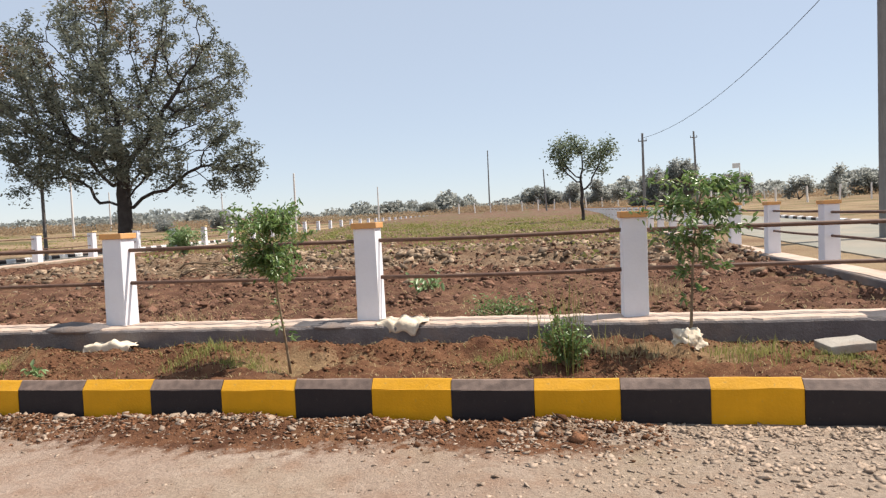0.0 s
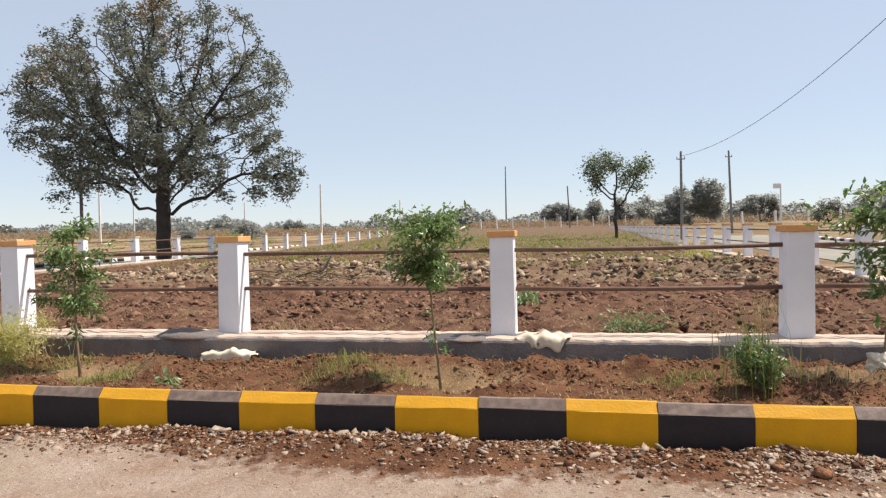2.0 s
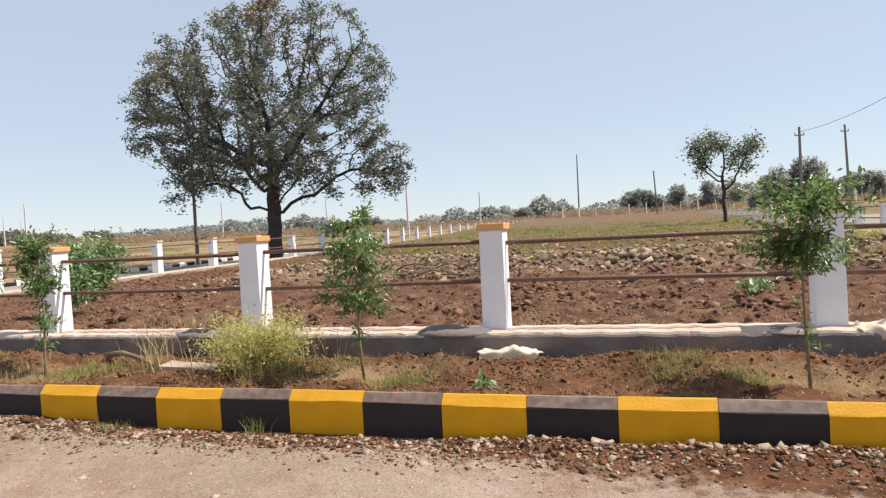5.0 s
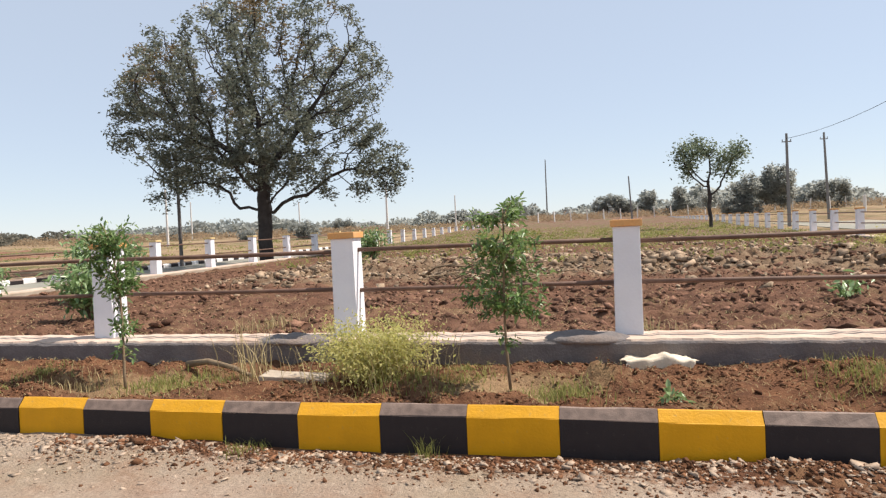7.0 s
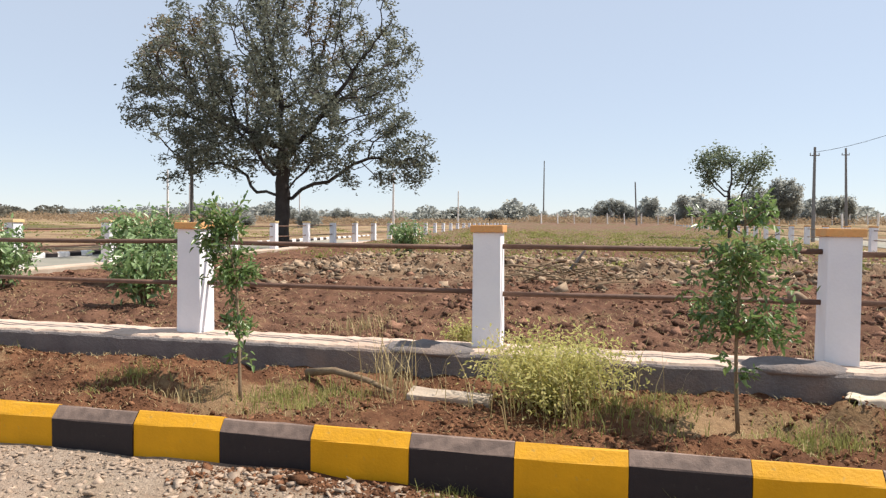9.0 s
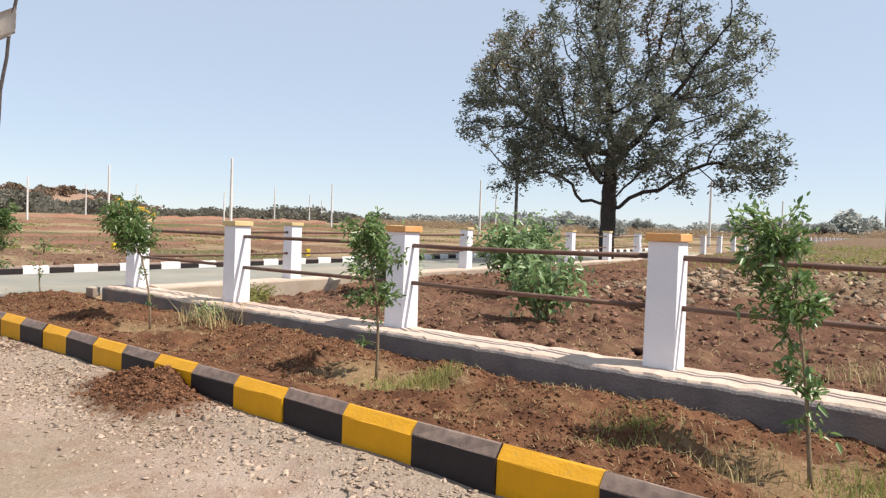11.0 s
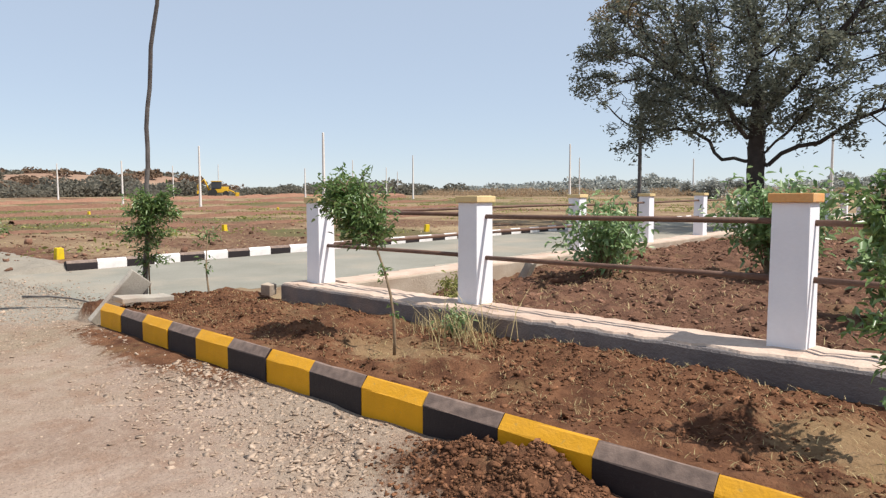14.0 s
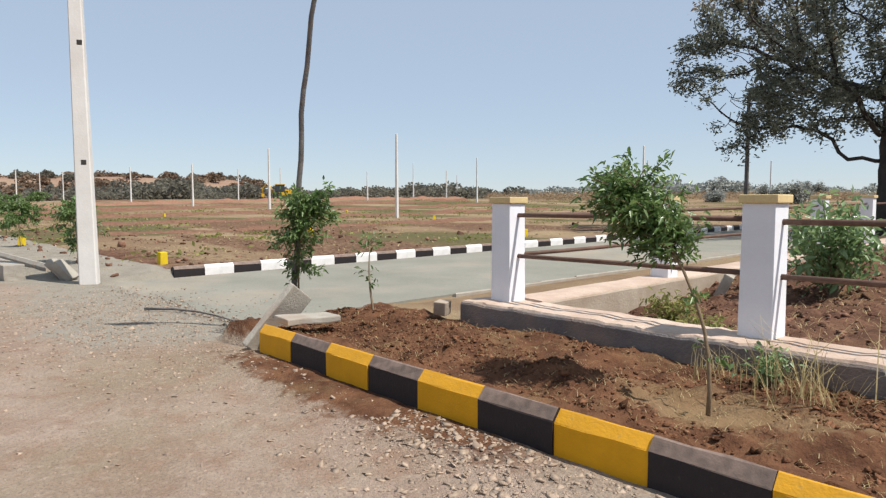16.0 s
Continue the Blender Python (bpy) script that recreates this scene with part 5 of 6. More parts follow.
n = 17000
x, y = rng.uniform(-14.5, 4.0, n), np.where(np.arange(n) % 17 < 4, rng.uniform(19, 36, n), rng.normal(18.0, 2.8, n))
s = np.minimum(rng.gamma(1.0, 0.025, n) + 0.009, 0.11)
y = np.maximum(y, rng.uniform(11.5, 16, n))
keep = rng.random(n) > 0.92 * sstep(0.05, -0.08, fbm(x * 0.55, y * 0.8, 4, 91))
x, y, s = x[keep], y[keep], s[keep]
tagged(part("rubble", lumps("rubble", on_ground(x, y, s), s, 0.5, M_RUBBLE, 0.4, rng, "cube"), None), "pale stony rubble heaped in a low bank", "rubble", kind="stuff")
n = 1300
x, y = rng.uniform(-60, -27.3, n), 5.2 + rng.gamma(1.5, 4.5, n)
s = rng.gamma(1.6, 0.014, n) + 0.01
tagged(part("field_clods", lumps("field_clods", on_ground(x, y, s), s, 0.6, M_CLODD, rng=rng), None), "brown clods on the empty plots", "soil", kind="stuff")
n = 7000
x, y = rng.uniform(-75, -27.5, n), rng.uniform(6.5, 62, n)
tagged(part("dry_grass", blades("dry_grass", on_ground(x, y, np.zeros(n)), rng.uniform(0.02, 0.07, n), rng.uniform(1.0, 3, n), rng.uniform(0.015, 0.04, n), M_STRAW, rng), None), "sparse dry grass on the empty plots", "grass", kind="stuff")
n = 9000
x, y = rng.uniform(-18, 5, n), rng.uniform(22, 60, n)
tagged(part("field_grass", blades("field_grass", on_ground(x, y, np.zeros(n)), rng.uniform(0.04, 0.14, n), rng.uniform(0.5, 1.6, n), rng.uniform(0.02, 0.05, n), M_GRASS, rng), None), "dry greenish grass over the back of the plot", "grass", kind="stuff")

n = 9500
x, y = rng.uniform(-20, 4.5, n), rng.uniform(4.85, 6.4, n)
tagged(part("straw_litter", blades("straw_litter", on_ground(x, y, np.full(n, 0.012), 1.0), rng.uniform(0.008, 0.026, n), rng.uniform(1.5, 3.5, n), rng.uniform(0.002, 0.005, n), M_STRAW, rng), None), "bits of dry straw scattered on the verge", "straw", kind="stuff")
n = 6500
x, y = rng.uniform(-18.1, 4, n), 7.05 + rng.gamma(1.5, 2.2, n)
tagged(part("straw_litter", blades("straw_litter", on_ground(x, y, np.full(n, 0.015), 1.0), rng.uniform(0.015, 0.05, n), rng.uniform(1.5, 3.5, n), rng.uniform(0.004, 0.009, n), M_STRAW, rng), None), "bits of dry straw scattered on the ploughed soil", "straw", kind="stuff")


wr = np.random.default_rng(33)
wc = np.column_stack([wr.uniform(-16, 4, 190), 13 + 41 * wr.uniform(0, 1, 190) ** 0.6, wr.uniform(0.10, 0.5, 190)])
wp = np.repeat(wc, 60, 0)
wx, wy = wp[:, 0] + wr.normal(0, 1, len(wp)) * wp[:, 2], wp[:, 1] + wr.normal(0, 1, len(wp)) * wp[:, 2]
wz = ground_z(wx, wy) + np.abs(wr.normal(0, 0.10, len(wp))) * (0.5 + wp[:, 2])
tagged(part("field_weeds", flakes("field_weeds", np.column_stack([wx, wy, wz]), wr.uniform(0.06, 0.16, len(wp)), M_GRASS, wr, 0.5), None), "low yellow-green weeds scattered over the plot", "weeds", kind="stuff")
wc = np.column_stack([wr.uniform(-95, -29, 260), wr.uniform(7, 75, 260), wr.uniform(0.15, 0.8, 260)])
wp = np.repeat(wc, 50, 0)
wx, wy = wp[:, 0] + wr.normal(0, 1, len(wp)) * wp[:, 2], wp[:, 1] + wr.normal(0, 1, len(wp)) * wp[:, 2] * 1.8
wz = ground_z(wx, wy, False) + np.abs(wr.normal(0, 0.07, len(wp)))
tagged(part("field_weeds", flakes("field_weeds", np.column_stack([wx, wy, wz]), wr.uniform(0.08, 0.22, len(wp)), M_GRASS, wr, 0.5), None), "low dry weeds scattered over the empty plots", "weeds", kind="stuff")


# ---- poles and wires ----
def line_pole(x, y, h, w0, w1, material, label, arm=False, z=None, holes=(), lean=0.0, group="field poles"):
    z = gz(x, y) if z is None else z
    th = thing("utility_pole", (x, y, z - 0.1), label, "pole", group)
    bm = bmesh.new()
    vs = box(bm, -w0 / 2, w0 / 2, -w0 * 0.38, w0 * 0.38, 0, h, 0.0)
    for v in vs:
        if v.co.z > h / 2:
            v.co.x, v.co.y = v.co.x * w1 / w0 + lean * h, v.co.y * w1 / w0
    bmesh.ops.bevel(bm, geom=list(bm.edges), offset=min(0.02, w1 * 0.12), segments=1, affect="EDGES")
    part("shaft", bm, material, th)
    if arm:
        bm = bmesh.new()
        box(bm, -0.26 + lean * h, 0.26 + lean * h, -0.03, 0.03, h - 0.52, h - 0.46, 0.008)
        for dx in (-0.23, 0.23):
            tube(bm, [(dx + lean * h, 0, h - 0.47), (dx + lean * h, 0, h - 0.34)], [0.02, 0.028], 6)
        part("crossarm", bm, M_DARKPOLE, th)
    # Holes are dark blocks on the face, their inner shade painted on.
    for hz in holes:
        bm = bmesh.new()
        f = w0 + (w1 - w0) * hz / h
        box(bm, -0.045, 0.045, -f * 0.38 - 0.004, -f * 0.38 + 0.03, hz, hz + 0.09, 0.01)
        part("hole", bm, M_HOLE, th, "dark block painted as the shade of a hole")
    return th


ep = line_pole(-26.88, 5.0, 9.0, 0.30, 0.15, M_POLE, "tall tapered white concrete pole at the street corner", z=0.02, holes=(2.2, 4.25), lean=-0.012)
lamp = line_pole(11.4, 42.8, 3.4, 0.10, 0.07, M_POLE, "thin pole with a small white board far off", group="line poles")
bm = bmesh.new()
box(bm, -0.42, -0.03, -0.03, 0.03, 3.1, 3.4, 0.02)
part("board", bm, M_POLE, lamp)
ep.rotation_euler = (0, 0, radians(62))
line_pole(9.42, 20.5, 9.2, 0.40, 0.34, M_DARKPOLE, "tall grey concrete pole beside the far street", group="line poles")
line_pole(5.8, 43.2, 5.6, 0.19, 0.12, M_DARKPOLE, "grey power pole with a short crossarm", True, lean=-0.004, group="line poles")
line_pole(11.3, 54.2, 6.5, 0.19, 0.12, M_DARKPOLE, "grey power pole with a short crossarm", True, lean=-0.03, group="line poles")
line_pole(-27.2, 293, 29, 0.7, 0.4, M_DARKPOLE, "tall grey pole far over the fields", group="line poles")
line_pole(-0.7, 94.8, 6.0, 0.24, 0.16, M_DARKPOLE, "leaning grey pole far over the fields", lean=-0.05, group="line poles")
line_pole(-26.55, 31.0, 6.0, 0.17, 0.13, M_WOODPOLE, "dark pole beneath the large tree", group="line poles")
for x, y, h in ((-26.5, 65.7, 6.3), (-26.5, 99.3, 5.6), (-51.7, 64.5, 6.4), (-52.3, 99.0, 5.6), (-50.4, 30.4, 5.9), (-71.4, 31.6, 6.0), (-68.7, 94.0, 6.2), (-107, 78.7, 6.6), (-76.5, 64.5, 6.0), (-88.7, 31.1, 5.0), (-105, 29.4, 5.0), (-123, 52.5, 5.4), (-146, 73, 7.0), (-110, 89.6, 5.6), (-161, 29.8, 5.6), (-151, 31.6, 5.2), (-125, 20, 5.0), (-98, 62, 4.6), (-118, 100, 5.2), (-55.6, 5.0, 5.6)):
    line_pole(x, y, h, 0.24, 0.15, M_POLE, "slim white concrete pole standing on the empty plots")


def wire(name, a, b, sag, r, label):
    bm = bmesh.new()
    a, b = Vector(a), Vector(b)
    tube(bm, [a.lerp(b, t) - Vector((0, 0, sag * 4 * t * (1 - t))) for t in np.linspace(0, 1, 14)], [r] * 14, 5)
    return tagged(part(name, bm, M_WIRE), label, "cable")


wire("power_cable", (9.42, 20.5, 9.1), (5.75, 43.2, 6.1), 1.05, 0.012, "thin black power cable strung between two poles")


def flag_pole():
    th = thing("flag_pole", (-20.57, 5.45, 0.02), "tall crooked dark timber pole with a pale flag", "pole")
    bm = bmesh.new()
    pts = [Vector((0.02 * math.sin(2.1 * t) + 0.145 * t + 0.06 * max(t - 2.0, 0.0) ** 2, 0.02 * math.sin(1.3 * t) + 0.012 * math.sin(7.1 * t), t)) for t in np.linspace(0, 4.95, 22)]
    tube(bm, pts, list(np.linspace(0.034, 0.022, 22)), 8)
    part("shaft", bm, M_WOODPOLE, th)
    bm = bmesh.new()
    nx, nz = 16, 8
    grid = [[bm.verts.new((1.08 - 0.50 * i / (nx - 1) - 0.03 * math.sin(5.5 * i / nx), 0.0 - 0.44 * i / (nx - 1) + 0.05 * math.sin(5.5 * i / nx) - 0.02 * j / nz, 4.46 - 0.40 * j / (nz - 1) - 0.10 * math.sin(2.2 * i / nx) + 0.02 * math.sin(9 * i / nx + j))) for j in range(nz)] for i in range(nx)]
    for a, b in zip(grid, grid[1:]):
        for j in range(nz - 1):
            bm.faces.new((a[j], b[j], b[j + 1], a[j + 1])).smooth = True
    bmesh.ops.solidify(bm, geom=list(bm.faces), thickness=0.004)
    part("flag", bm, M_FLAG, th, "faded pale cloth flag in the wind")


flag_pole()


# ---- loose things ----
def sack(x, y, z, sx, sy_, sz, rz, seed, label):
    """An empty cement sack lying crumpled: a closed cloth lump with folds."""
    bm = bmesh.new()
    bmesh.ops.create_icosphere(bm, subdivisions=4, radius=1.0)
    for v in bm.verts:
        n = noise.fractal(v.co * 1.6 + Vector((seed * 3.1, 0, 0)), 0.6, 2.0, 4)
        ridge = abs(noise.noise(v.co * 2.6 + Vector((seed, seed, 0)))) * 0.5
        r = 1.0 + 0.35 * n + ridge - 0.15
        v.co = Vector((v.co.x * sx * r, v.co.y * sy_ * r, max(v.co.z, -0.25) * sz * (0.4 + 1.1 * r * (0.5 + 0.5 * abs(math.sin(v.co.x * 4 + seed + 2 * v.co.y))))))
    ob = part("sack", bm, M_SACK, None, "", True)
    ob.matrix_world = pose(x, y, z, 0, 0, rz)
    return tagged(ob, label, "sack", "cement sacks")




def draped_sack(x, y, z, w, d, lip, drop, arch, rz, seed, label):
    """An empty woven sack lying in folds, its front hanging past a lip; lip: distance from the middle to the edge."""
    bm = bmesh.new()
    nx, ny = 34, 26
    rows = []
    for i in range(nx):
        u = 2.0 * i / (nx - 1) - 1
        row = []
        for j in range(ny):
            v = 2.0 * j / (ny - 1) - 1
            edge = 1.0 + 0.22 * noise.noise(Vector((u * 2.2, v * 2.2, seed)))
            px, py = u * w * edge * (1 - 0.25 * v * v), v * d * edge
            fold = abs(noise.noise(Vector((u * 2.1 + 0.8 * v, v * 1.3, seed + 5.0)))) * 0.05 + 0.010 * math.sin(9 * u + 3 * v + seed)
            pz = 0.012 + max(fold, 0.0) + arch * math.exp(-((u - 0.15) / 0.42) ** 2) * (1 - v * v) * 0.9
            if py < -lip:
                over = -lip - py
                pz -= min(over * 1.6, drop)
                py = -lip - 0.012 - over * 0.25 - 0.5 * max(fold, 0.0)
            row.append(bm.verts.new((px, py, pz)))
        rows.append(row)
    for a, b in zip(rows, rows[1:]):
        for j in range(ny - 1):
            bm.faces.new((a[j], b[j], b[j + 1], a[j + 1])).smooth = True
    bmesh.ops.recalc_face_normals(bm, faces=bm.faces)
    bmesh.ops.solidify(bm, geom=list(bm.faces), thickness=0.006)
    ob = part("sack", bm, M_SACK)
    ob.matrix_world = pose(x, y, z, 0, 0, rz)
    return tagged(ob, label, "sack", "cement sacks")


draped_sack(-1.55, 6.60, PL_TOP, 0.27, 0.21, 0.15, 0.12, 0.03, -6, 1, "crumpled beige cement sack draped over the plinth edge")
draped_sack(-4.70, 6.30, 0.30, 0.30, 0.14, 0.06, 0.10, 0.05, 0, 7, "crumpled pale sack lying against the plinth")
sack(1.10, 5.80, 0.37, 0.15, 0.11, 0.10, 30, 3, "pale sack wrapped round the foot of a young tree")
sack(-4.55, 6.3, 0.22, 0.12, 0.10, 0.05, 40, 4, "torn pale sack half buried in soil")


def concrete_block(name, dims, m, label, seed, bevel=0.012, material=None, group=""):
    bm = bmesh.new()
    box(bm, -dims[0] / 2, dims[0] / 2, -dims[1] / 2, dims[1] / 2, -dims[2] / 2, dims[2] / 2, bevel)
    bmesh.ops.subdivide_edges(bm, edges=[e for e in bm.edges if e.calc_length() > 0.15], cuts=3, use_grid_fill=True)
    for v in bm.verts:
        v.co += Vector((noise.noise(v.co * 9 + Vector((seed, 0, 0))), noise.noise(v.co * 9 + Vector((0, seed, 0))), noise.noise(v.co * 9 + Vector((0, 0, seed))))) * 0.010
    ob = part(name, bm, material or M_SLAB)
    ob.matrix_world = m
    return tagged(ob, label, "concrete block", group)


up = Vector((0.10, 0.42, 0.50)).normalized()
face = Vector((0.92, 0.02, -0.36))
face = (face - up * face.dot(up)).normalized()
side = up.cross(face)
slab_turn = Matrix((face, side, up)).transposed().to_4x4()
concrete_block("concrete_slab", (0.075, 0.30, 0.72), Matrix.Translation((-19.74, 4.86, 0.33)) @ slab_turn, "broken concrete slab leaning on the end of the kerb", 1)
concrete_block("concrete_slab", (0.24, 0.60, 0.06), pose(-19.42, 5.0, 0.375, -4, 3, 6), "broken kerb slab lying on the verge", 3)
concrete_block("concrete_block", (0.14, 0.14, 0.14), pose(-19.12, 6.42, 0.36, 4, 6, 20), "small tan concrete cube on the soil", 4, material=M_PLASTER)
concrete_block("concrete_slab", (0.36, 0.26, 0.07), pose(2.33, 5.82, 0.335, 3, -5, 8), "pale flat concrete slab lying on the verge", 5)
concrete_block("concrete_slab", (0.60, 0.22, 0.05), pose(-7.76, 5.80, 0.258, 2, 3, 3), "flat tan cement slab half in soil", 6, material=M_PLASTER)
concrete_block("concrete_slab", (0.12, 0.30, 0.42), pose(-17.9, 10.2, 0.34, 0, 25, 20), "broken concrete piece leaning in the corner", 7)
concrete_block("kerb_stone", (4.4, 0.34, 0.30), pose(-30.5, 4.02, 0.17, 1, 0, 2), "loose grey kerb stone beside the earth road", 8, group="loose kerb stones")
concrete_block("kerb_stone", (0.50, 0.24, 0.14), pose(-28.05, 4.78, 0.2, 0, 40, 40), "loose grey kerb stone tipped on its side", 9, group="loose kerb stones")
concrete_block("kerb_stone", (0.44, 0.24, 0.14), pose(-27.8, 4.82, 0.2, 10, 46, 50), "loose grey kerb stone tipped on its side", 10, group="loose kerb stones")


def hump(x, y, z, sx, sy_, sz, seed):
    """A low cement lump on the plinth that doubles as the shadow of the post beside it."""
    bm = bmesh.new()
    bmesh.ops.create_icosphere(bm, subdivisions=3, radius=1.0)
    for v in bm.verts:
        n = noise.noise(v.co * 2.2 + Vector((seed, 0, 0)))
        v.co = Vector((v.co.x * sx, v.co.y * sy_, max(v.co.z, -0.3) * sz * (1 + 1.2 * n)))
    ob = part("post_shadow_lump", bm, M_CEMENT, None, "", True)
    ob.matrix_world = pose(x, y, z)
    return tagged(ob, "low cement lump doubling as a post's shadow on the plinth", "cement", "cement lumps")


# Flat dark lumps laid where the posts' shadows cross the coping.
for i, x in enumerate((-2.3, -5.3, -8.12)):
    hump(x, 6.58, PL_TOP - 0.015, (0.28, 0.42, 0.46)[i], 0.185, (0.035, 0.055, 0.055)[i], i * 2.3)


def marker(x, y):
    z = gz(x, y)
    bm = bmesh.new()
    box(bm, -0.09, 0.09, -0.09, 0.09, -0.1, 0.26, 0.02)
    for v in bm.verts:
        if v.co.z > 0.1:
            v.co.x *= 0.85
            v.co.y *= 0.85
    ob = part("plot_marker", bm, M_MARK)
    ob.matrix_world = pose(x, y, z, random.uniform(-5, 5), random.uniform(-5, 5), random.uniform(0, 90))
    return tagged(ob, "small yellow painted plot marker stone", "marker", "plot markers")


for x, y in ((-28.3, 6.75), (-38.6, 5.95), (-44.8, 5.7), (-36.5, 15.2), (-29.2, 19.4), (-67, 20.3), (-46, 30), (-62, 34)):
    marker(x, y)


def stick(name, pts, r, material, label):
    bm = bmesh.new()
    tube(bm, [Vector(p) for p in pts], list(np.linspace(r, r * 0.5, len(pts))), 6)
    return tagged(part(name, bm, material), label, "branch")


stick("dry_branch", [(-23.1, 4.72, 0.06), (-22.75, 4.98, 0.07), (-22.3, 5.13, 0.07), (-21.9, 5.2, 0.06), (-21.35, 5.2, 0.06)], 0.018, M_WOODPOLE, "thin dark dry branch lying on the road")
stick("bark_strip", [(-8.95, 5.98, 0.33), (-8.7, 5.93, 0.37), (-8.4, 5.85, 0.33), (-8.2, 5.8, 0.27)], 0.035, M_TWIG, "curled pale strip of bark on the verge")
stick("dry_branch", [(-7.3, 15.2, 0.5), (-7.1, 15.4, 0.75), (-6.9, 15.3, 1.05)], 0.05, M_WOODPOLE, "dark snag of dry branch sticking out of the rubble")
stick("dry_branch", [(-8.9, 14.5, 0.55), (-8.6, 14.3, 0.72), (-8.3, 14.2, 0.76), (-7.8, 14.3, 0.70), (-7.4, 14.0, 0.5)], 0.026, M_TWIG, "arched dry branch lying in the rubble")


def brush_pile(x, y, rx, ry, n, seed, label):
    """A tangle of cut dry branches thrown on the ground."""
    rng = np.random.default_rng(seed)
    bm = bmesh.new()
    for _ in range(n):
        px, py = x + rng.normal(0, rx), y + rng.normal(0, ry)
        a, ln, rise = rng.uniform(0, 6.283), rng.uniform(0.35, 1.1), rng.uniform(-0.05, 0.30)
        z = float(ground_z(px, py)) + rng.uniform(0.02, 0.18)
        pts = [Vector((px + math.cos(a) * ln * t + rng.normal(0, 0.03), py + math.sin(a) * ln * t + rng.normal(0, 0.03), z + rise * t * (1.6 - t))) for t in (0, 0.33, 0.66, 1)]
        r = rng.uniform(0.006, 0.017)
        tube(bm, pts, [r, r * 0.9, r * 0.7, r * 0.4], 5)
    return tagged(part("dry_brush", bm, M_TWIG), label, "brushwood", kind="stuff")


brush_pile(-7.6, 13.9, 0.55, 0.35, 38, 61, "tangle of cut dry branches lying on the rubble")
brush_pile(-6.7, 15.0, 0.4, 0.3, 30, 62, "few dry twigs caught in the rubble")


def soil_bund(x, y0, y1, w, h, seed):
    """A long low bank of turned soil between two plots."""
    ys = np.arange(y0, y1, 0.45)
    us = np.linspace(-1, 1, 9)
    Y, U = np.meshgrid(ys, us, indexing="ij")
    X = x + 1.4 * fbm(Y * 0.12, Y * 0 + seed, 3, seed) + U * w * (0.8 + 0.8 * fbm(Y * 0.4, U + seed, 2, seed + 3))
    top = h * (1 - U ** 2) * np.clip(0.75 + 1.6 * fbm(Y * 0.5, U * 1.5 + seed, 3, seed + 7), 0.15, 1.6)
    Z = ground_z(X, Y, False) - 0.06 + top + 0.07 * fbm(X * 3, Y * 3, 2, seed + 9)
    n, k = Y.shape
    i = np.arange(k - 1)[None] + (np.arange(n - 1) * k)[:, None]
    f = np.stack([i, i + k, i + k + 1, i + 1], -1).reshape(-1, 4)
    ob = part("soil_bund", mesh_np("soil_bund", np.stack([X, Y, Z], -1).reshape(-1, 3), f, [M_CLODD], smooth=True))
    return tagged(ob, "low bank of turned brown soil between empty plots", "soil bank", "soil banks")


for k, (x, y0, y1, w, h) in enumerate(((-42, 9, 34, 0.7, 0.22), (-54, 12, 52, 0.8, 0.30), (-68, 10, 62, 0.9, 0.34), (-84, 14, 70, 1.0, 0.42), (-104, 10, 88, 1.2, 0.55))):
    soil_bund(x, y0, y1, w, h, 81 + k)


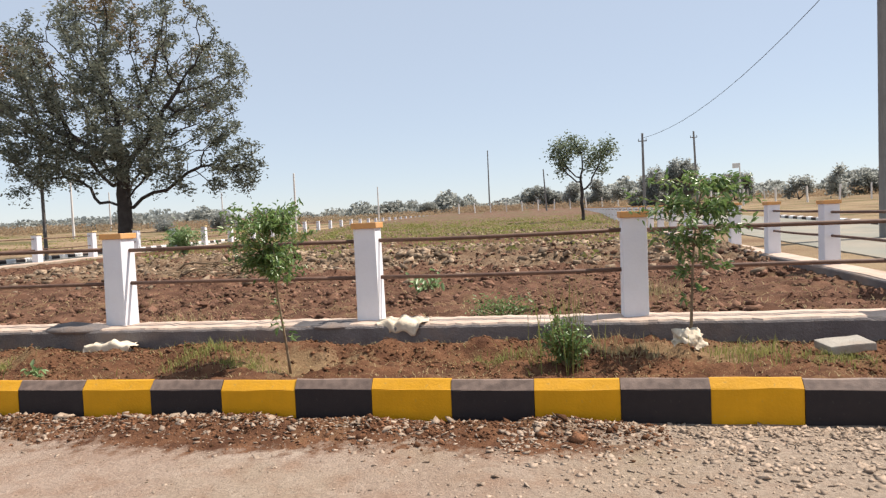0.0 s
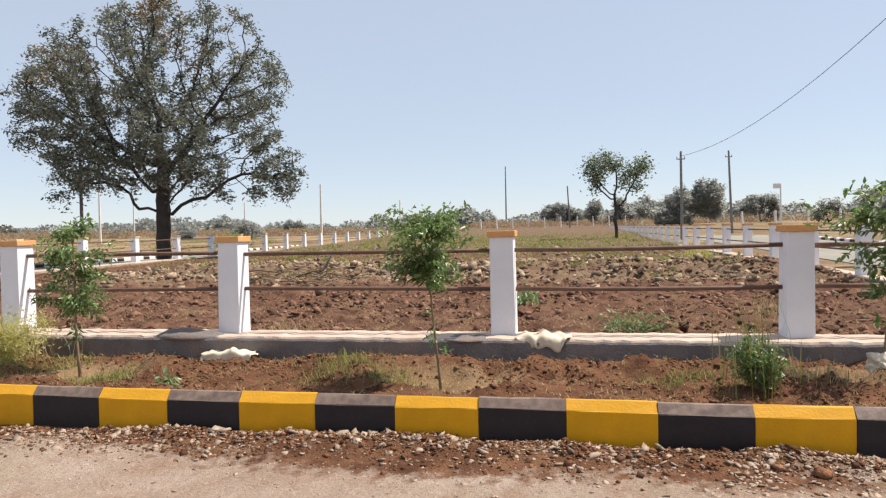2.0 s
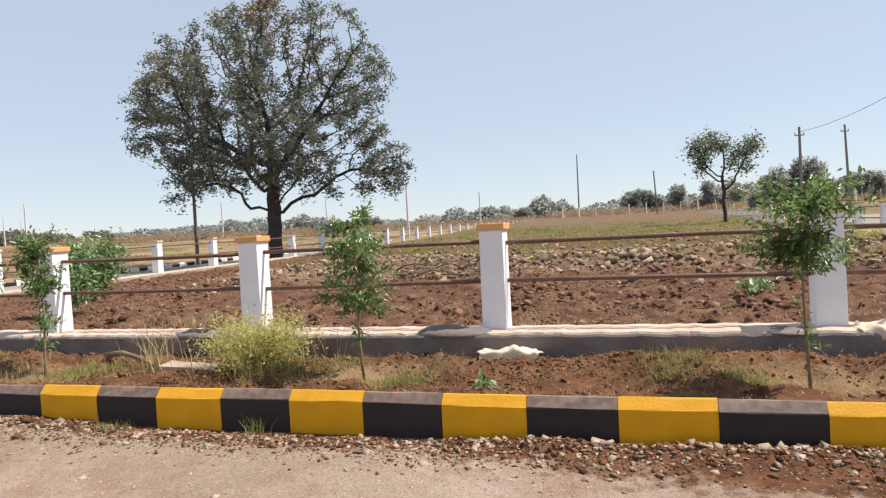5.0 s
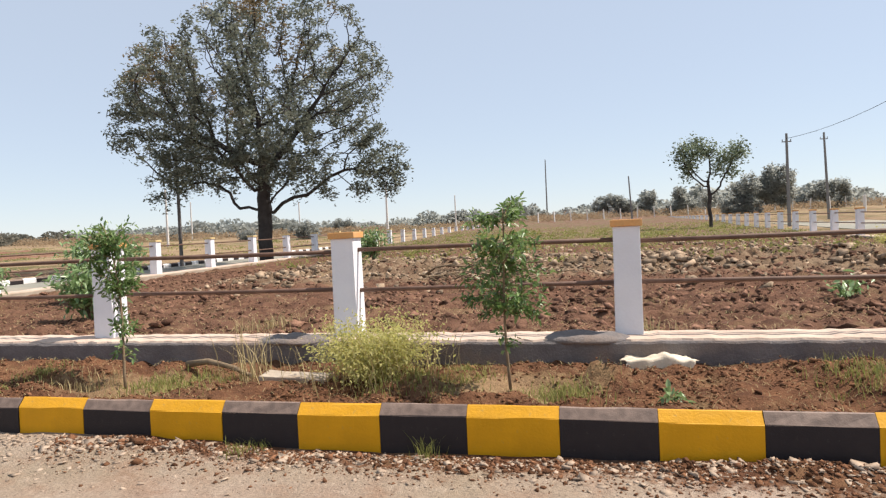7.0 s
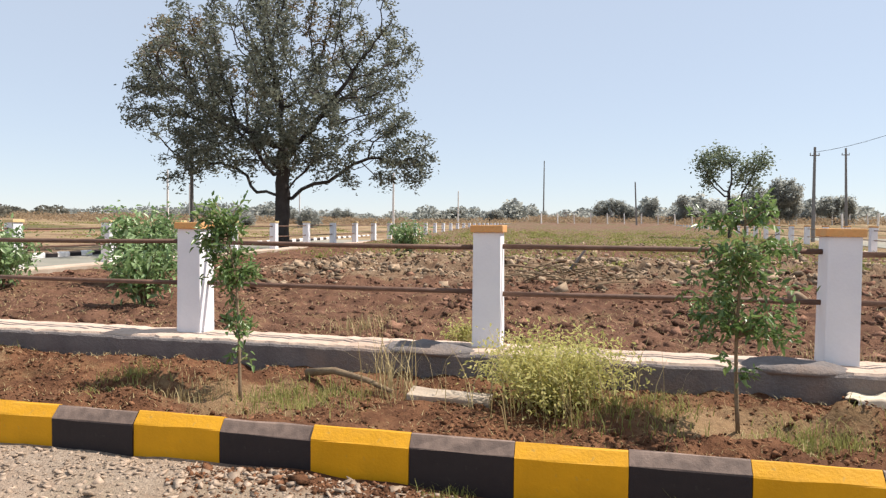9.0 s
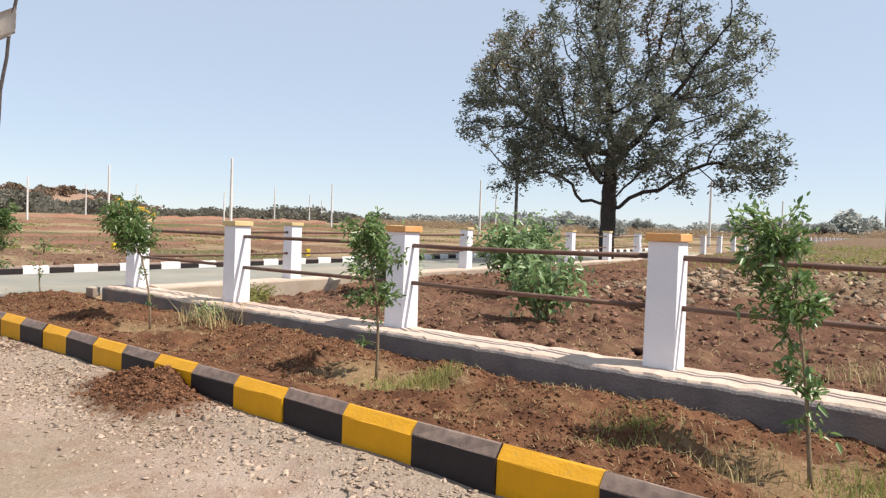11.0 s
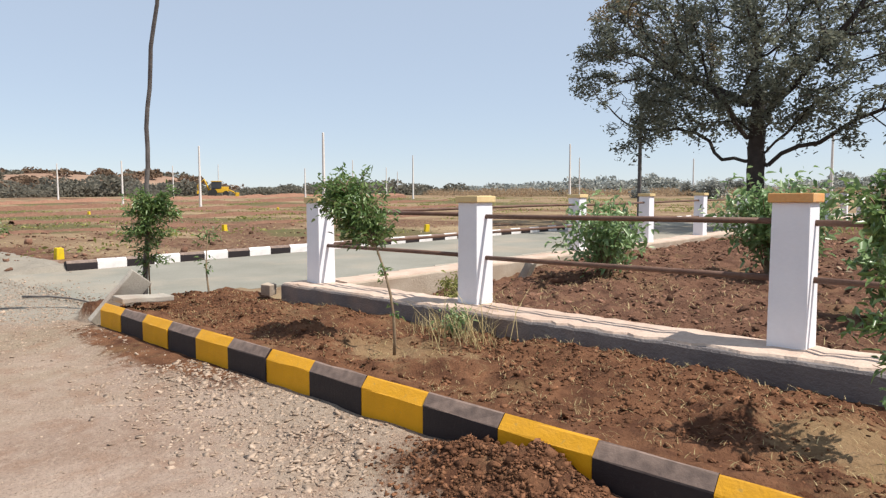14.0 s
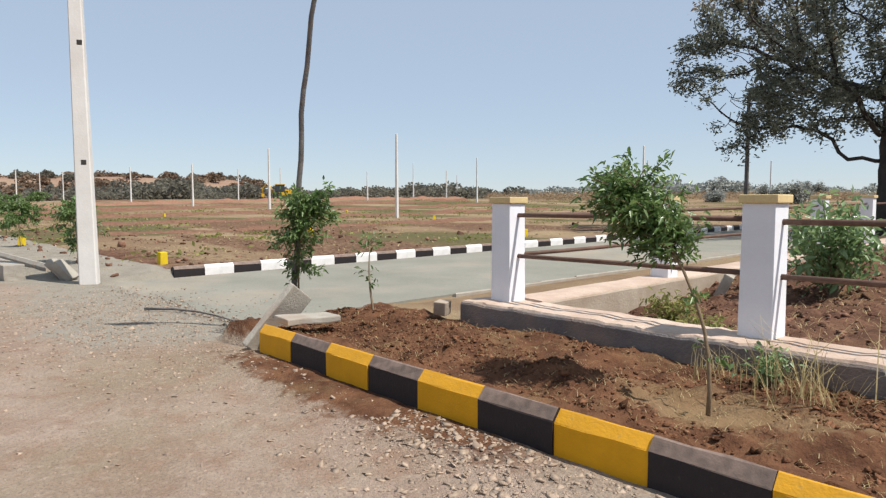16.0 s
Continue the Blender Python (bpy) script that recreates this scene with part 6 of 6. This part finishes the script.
def digger(x, y, rz):
    z = gz(x, y)
    th = thing("backhoe_loader", (x, y, z), "small yellow backhoe loader parked on the far plots", "vehicle", rz=rz)
    bm = bmesh.new()
    box(bm, -1.4, 1.5, -0.6, 0.6, 0.7, 1.35, 0.08)
    box(bm, 0.4, 1.6, -0.5, 0.5, 1.3, 1.7, 0.1)
    part("body", bm, M_DIGYEL, th)
    bm = bmesh.new()
    box(bm, -1.1, 0.4, -0.65, 0.65, 1.35, 2.5, 0.06)
    part("cab", bm, M_GLASSDARK, th)
    bm = bmesh.new()
    box(bm, -1.2, 0.5, -0.72, 0.72, 2.5, 2.62, 0.03)
    part("roof", bm, M_DIGYEL, th)
    for dx, r in ((-0.9, 0.68), (1.1, 0.5)):
        for dy in (-0.75, 0.75):
            bm = bmesh.new()
            bmesh.ops.create_cone(bm, cap_ends=True, segments=20, radius1=r, radius2=r, depth=0.4, matrix=pose(dx, dy, r, 90, 0, 0))
            part("wheel", bm, M_RUBBER, th)
    bm = bmesh.new()
    tube(bm, [(1.2, 0, 1.3), (2.2, 0, 0.9), (2.8, 0, 0.4)], [0.12, 0.12, 0.1], 6)
    box(bm, 2.6, 3.2, -0.95, 0.95, 0.05, 0.75, 0.05)
    part("loader_bucket", bm, M_DIGYEL, th)
    bm = bmesh.new()
    tube(bm, [(-1.4, 0, 1.0), (-2.2, 0, 2.9), (-3.2, 0, 1.9), (-3.1, 0, 0.9)], [0.16, 0.14, 0.12, 0.1], 6)
    box(bm, -3.35, -2.85, -0.3, 0.3, 0.5, 1.0, 0.05)
    part("backhoe_arm", bm, M_DIGYEL, th)


digger(-113, 55.5, 62)


def house(x, y, w, d, h, rz, label):
    th = thing("house", (x, y, gz(x, y)), label, "house", rz=rz)
    bm = bmesh.new()
    box(bm, -w / 2, w / 2, -d / 2, d / 2, -0.5, h, 0.03)
    part("wall", bm, M_HOUSE, th)
    bm = bmesh.new()
    box(bm, -w / 2 - 0.3, w / 2 + 0.3, -d / 2 - 0.3, d / 2 + 0.3, h, h + 0.2, 0.03)
    part("roof", bm, M_SLAB, th)
    for dx in (-w / 4, w / 4):
        bm = bmesh.new()
        box(bm, dx - 0.5, dx + 0.5, -d / 2 - 0.02, -d / 2 + 0.05, h * 0.4, h * 0.75, 0.02)
        part("window", bm, M_GLASSDARK, th)


house(-11.0, 158, 3.6, 3.6, 2.2, 10, "small limewashed house among far trees")
house(-2.5, 158, 3.4, 3.4, 2.3, -8, "small limewashed house among far trees")


# ---- stone-post boundary fence far behind the plot ----
def far_fence(pts, label):
    th = thing("fence", (0, 0, 0), label, "fence", group="boundary fences")
    bm = bmesh.new()
    box(bm, -0.07, 0.07, -0.07, 0.07, -0.2, 1.55, 0.015)
    me = bpy.data.meshes.new("stone_post")
    bm.to_mesh(me)
    bm.free()
    me.materials.append(M_POLE)
    for x, y in pts:
        p = part("stone_post", me, None, th)
        p.matrix_local = pose(x, y, gz(x, y), random.uniform(-3, 3), random.uniform(-3, 3), random.uniform(0, 90))


far_fence([(-14 + 2.4 * i, 100 + 0.3 * i) for i in range(22)], "row of slim white stone posts across the far field")
far_fence([(15 + 3.0 * i, 66 + 0.5 * i) for i in range(14)], "row of slim white stone posts beyond the street")
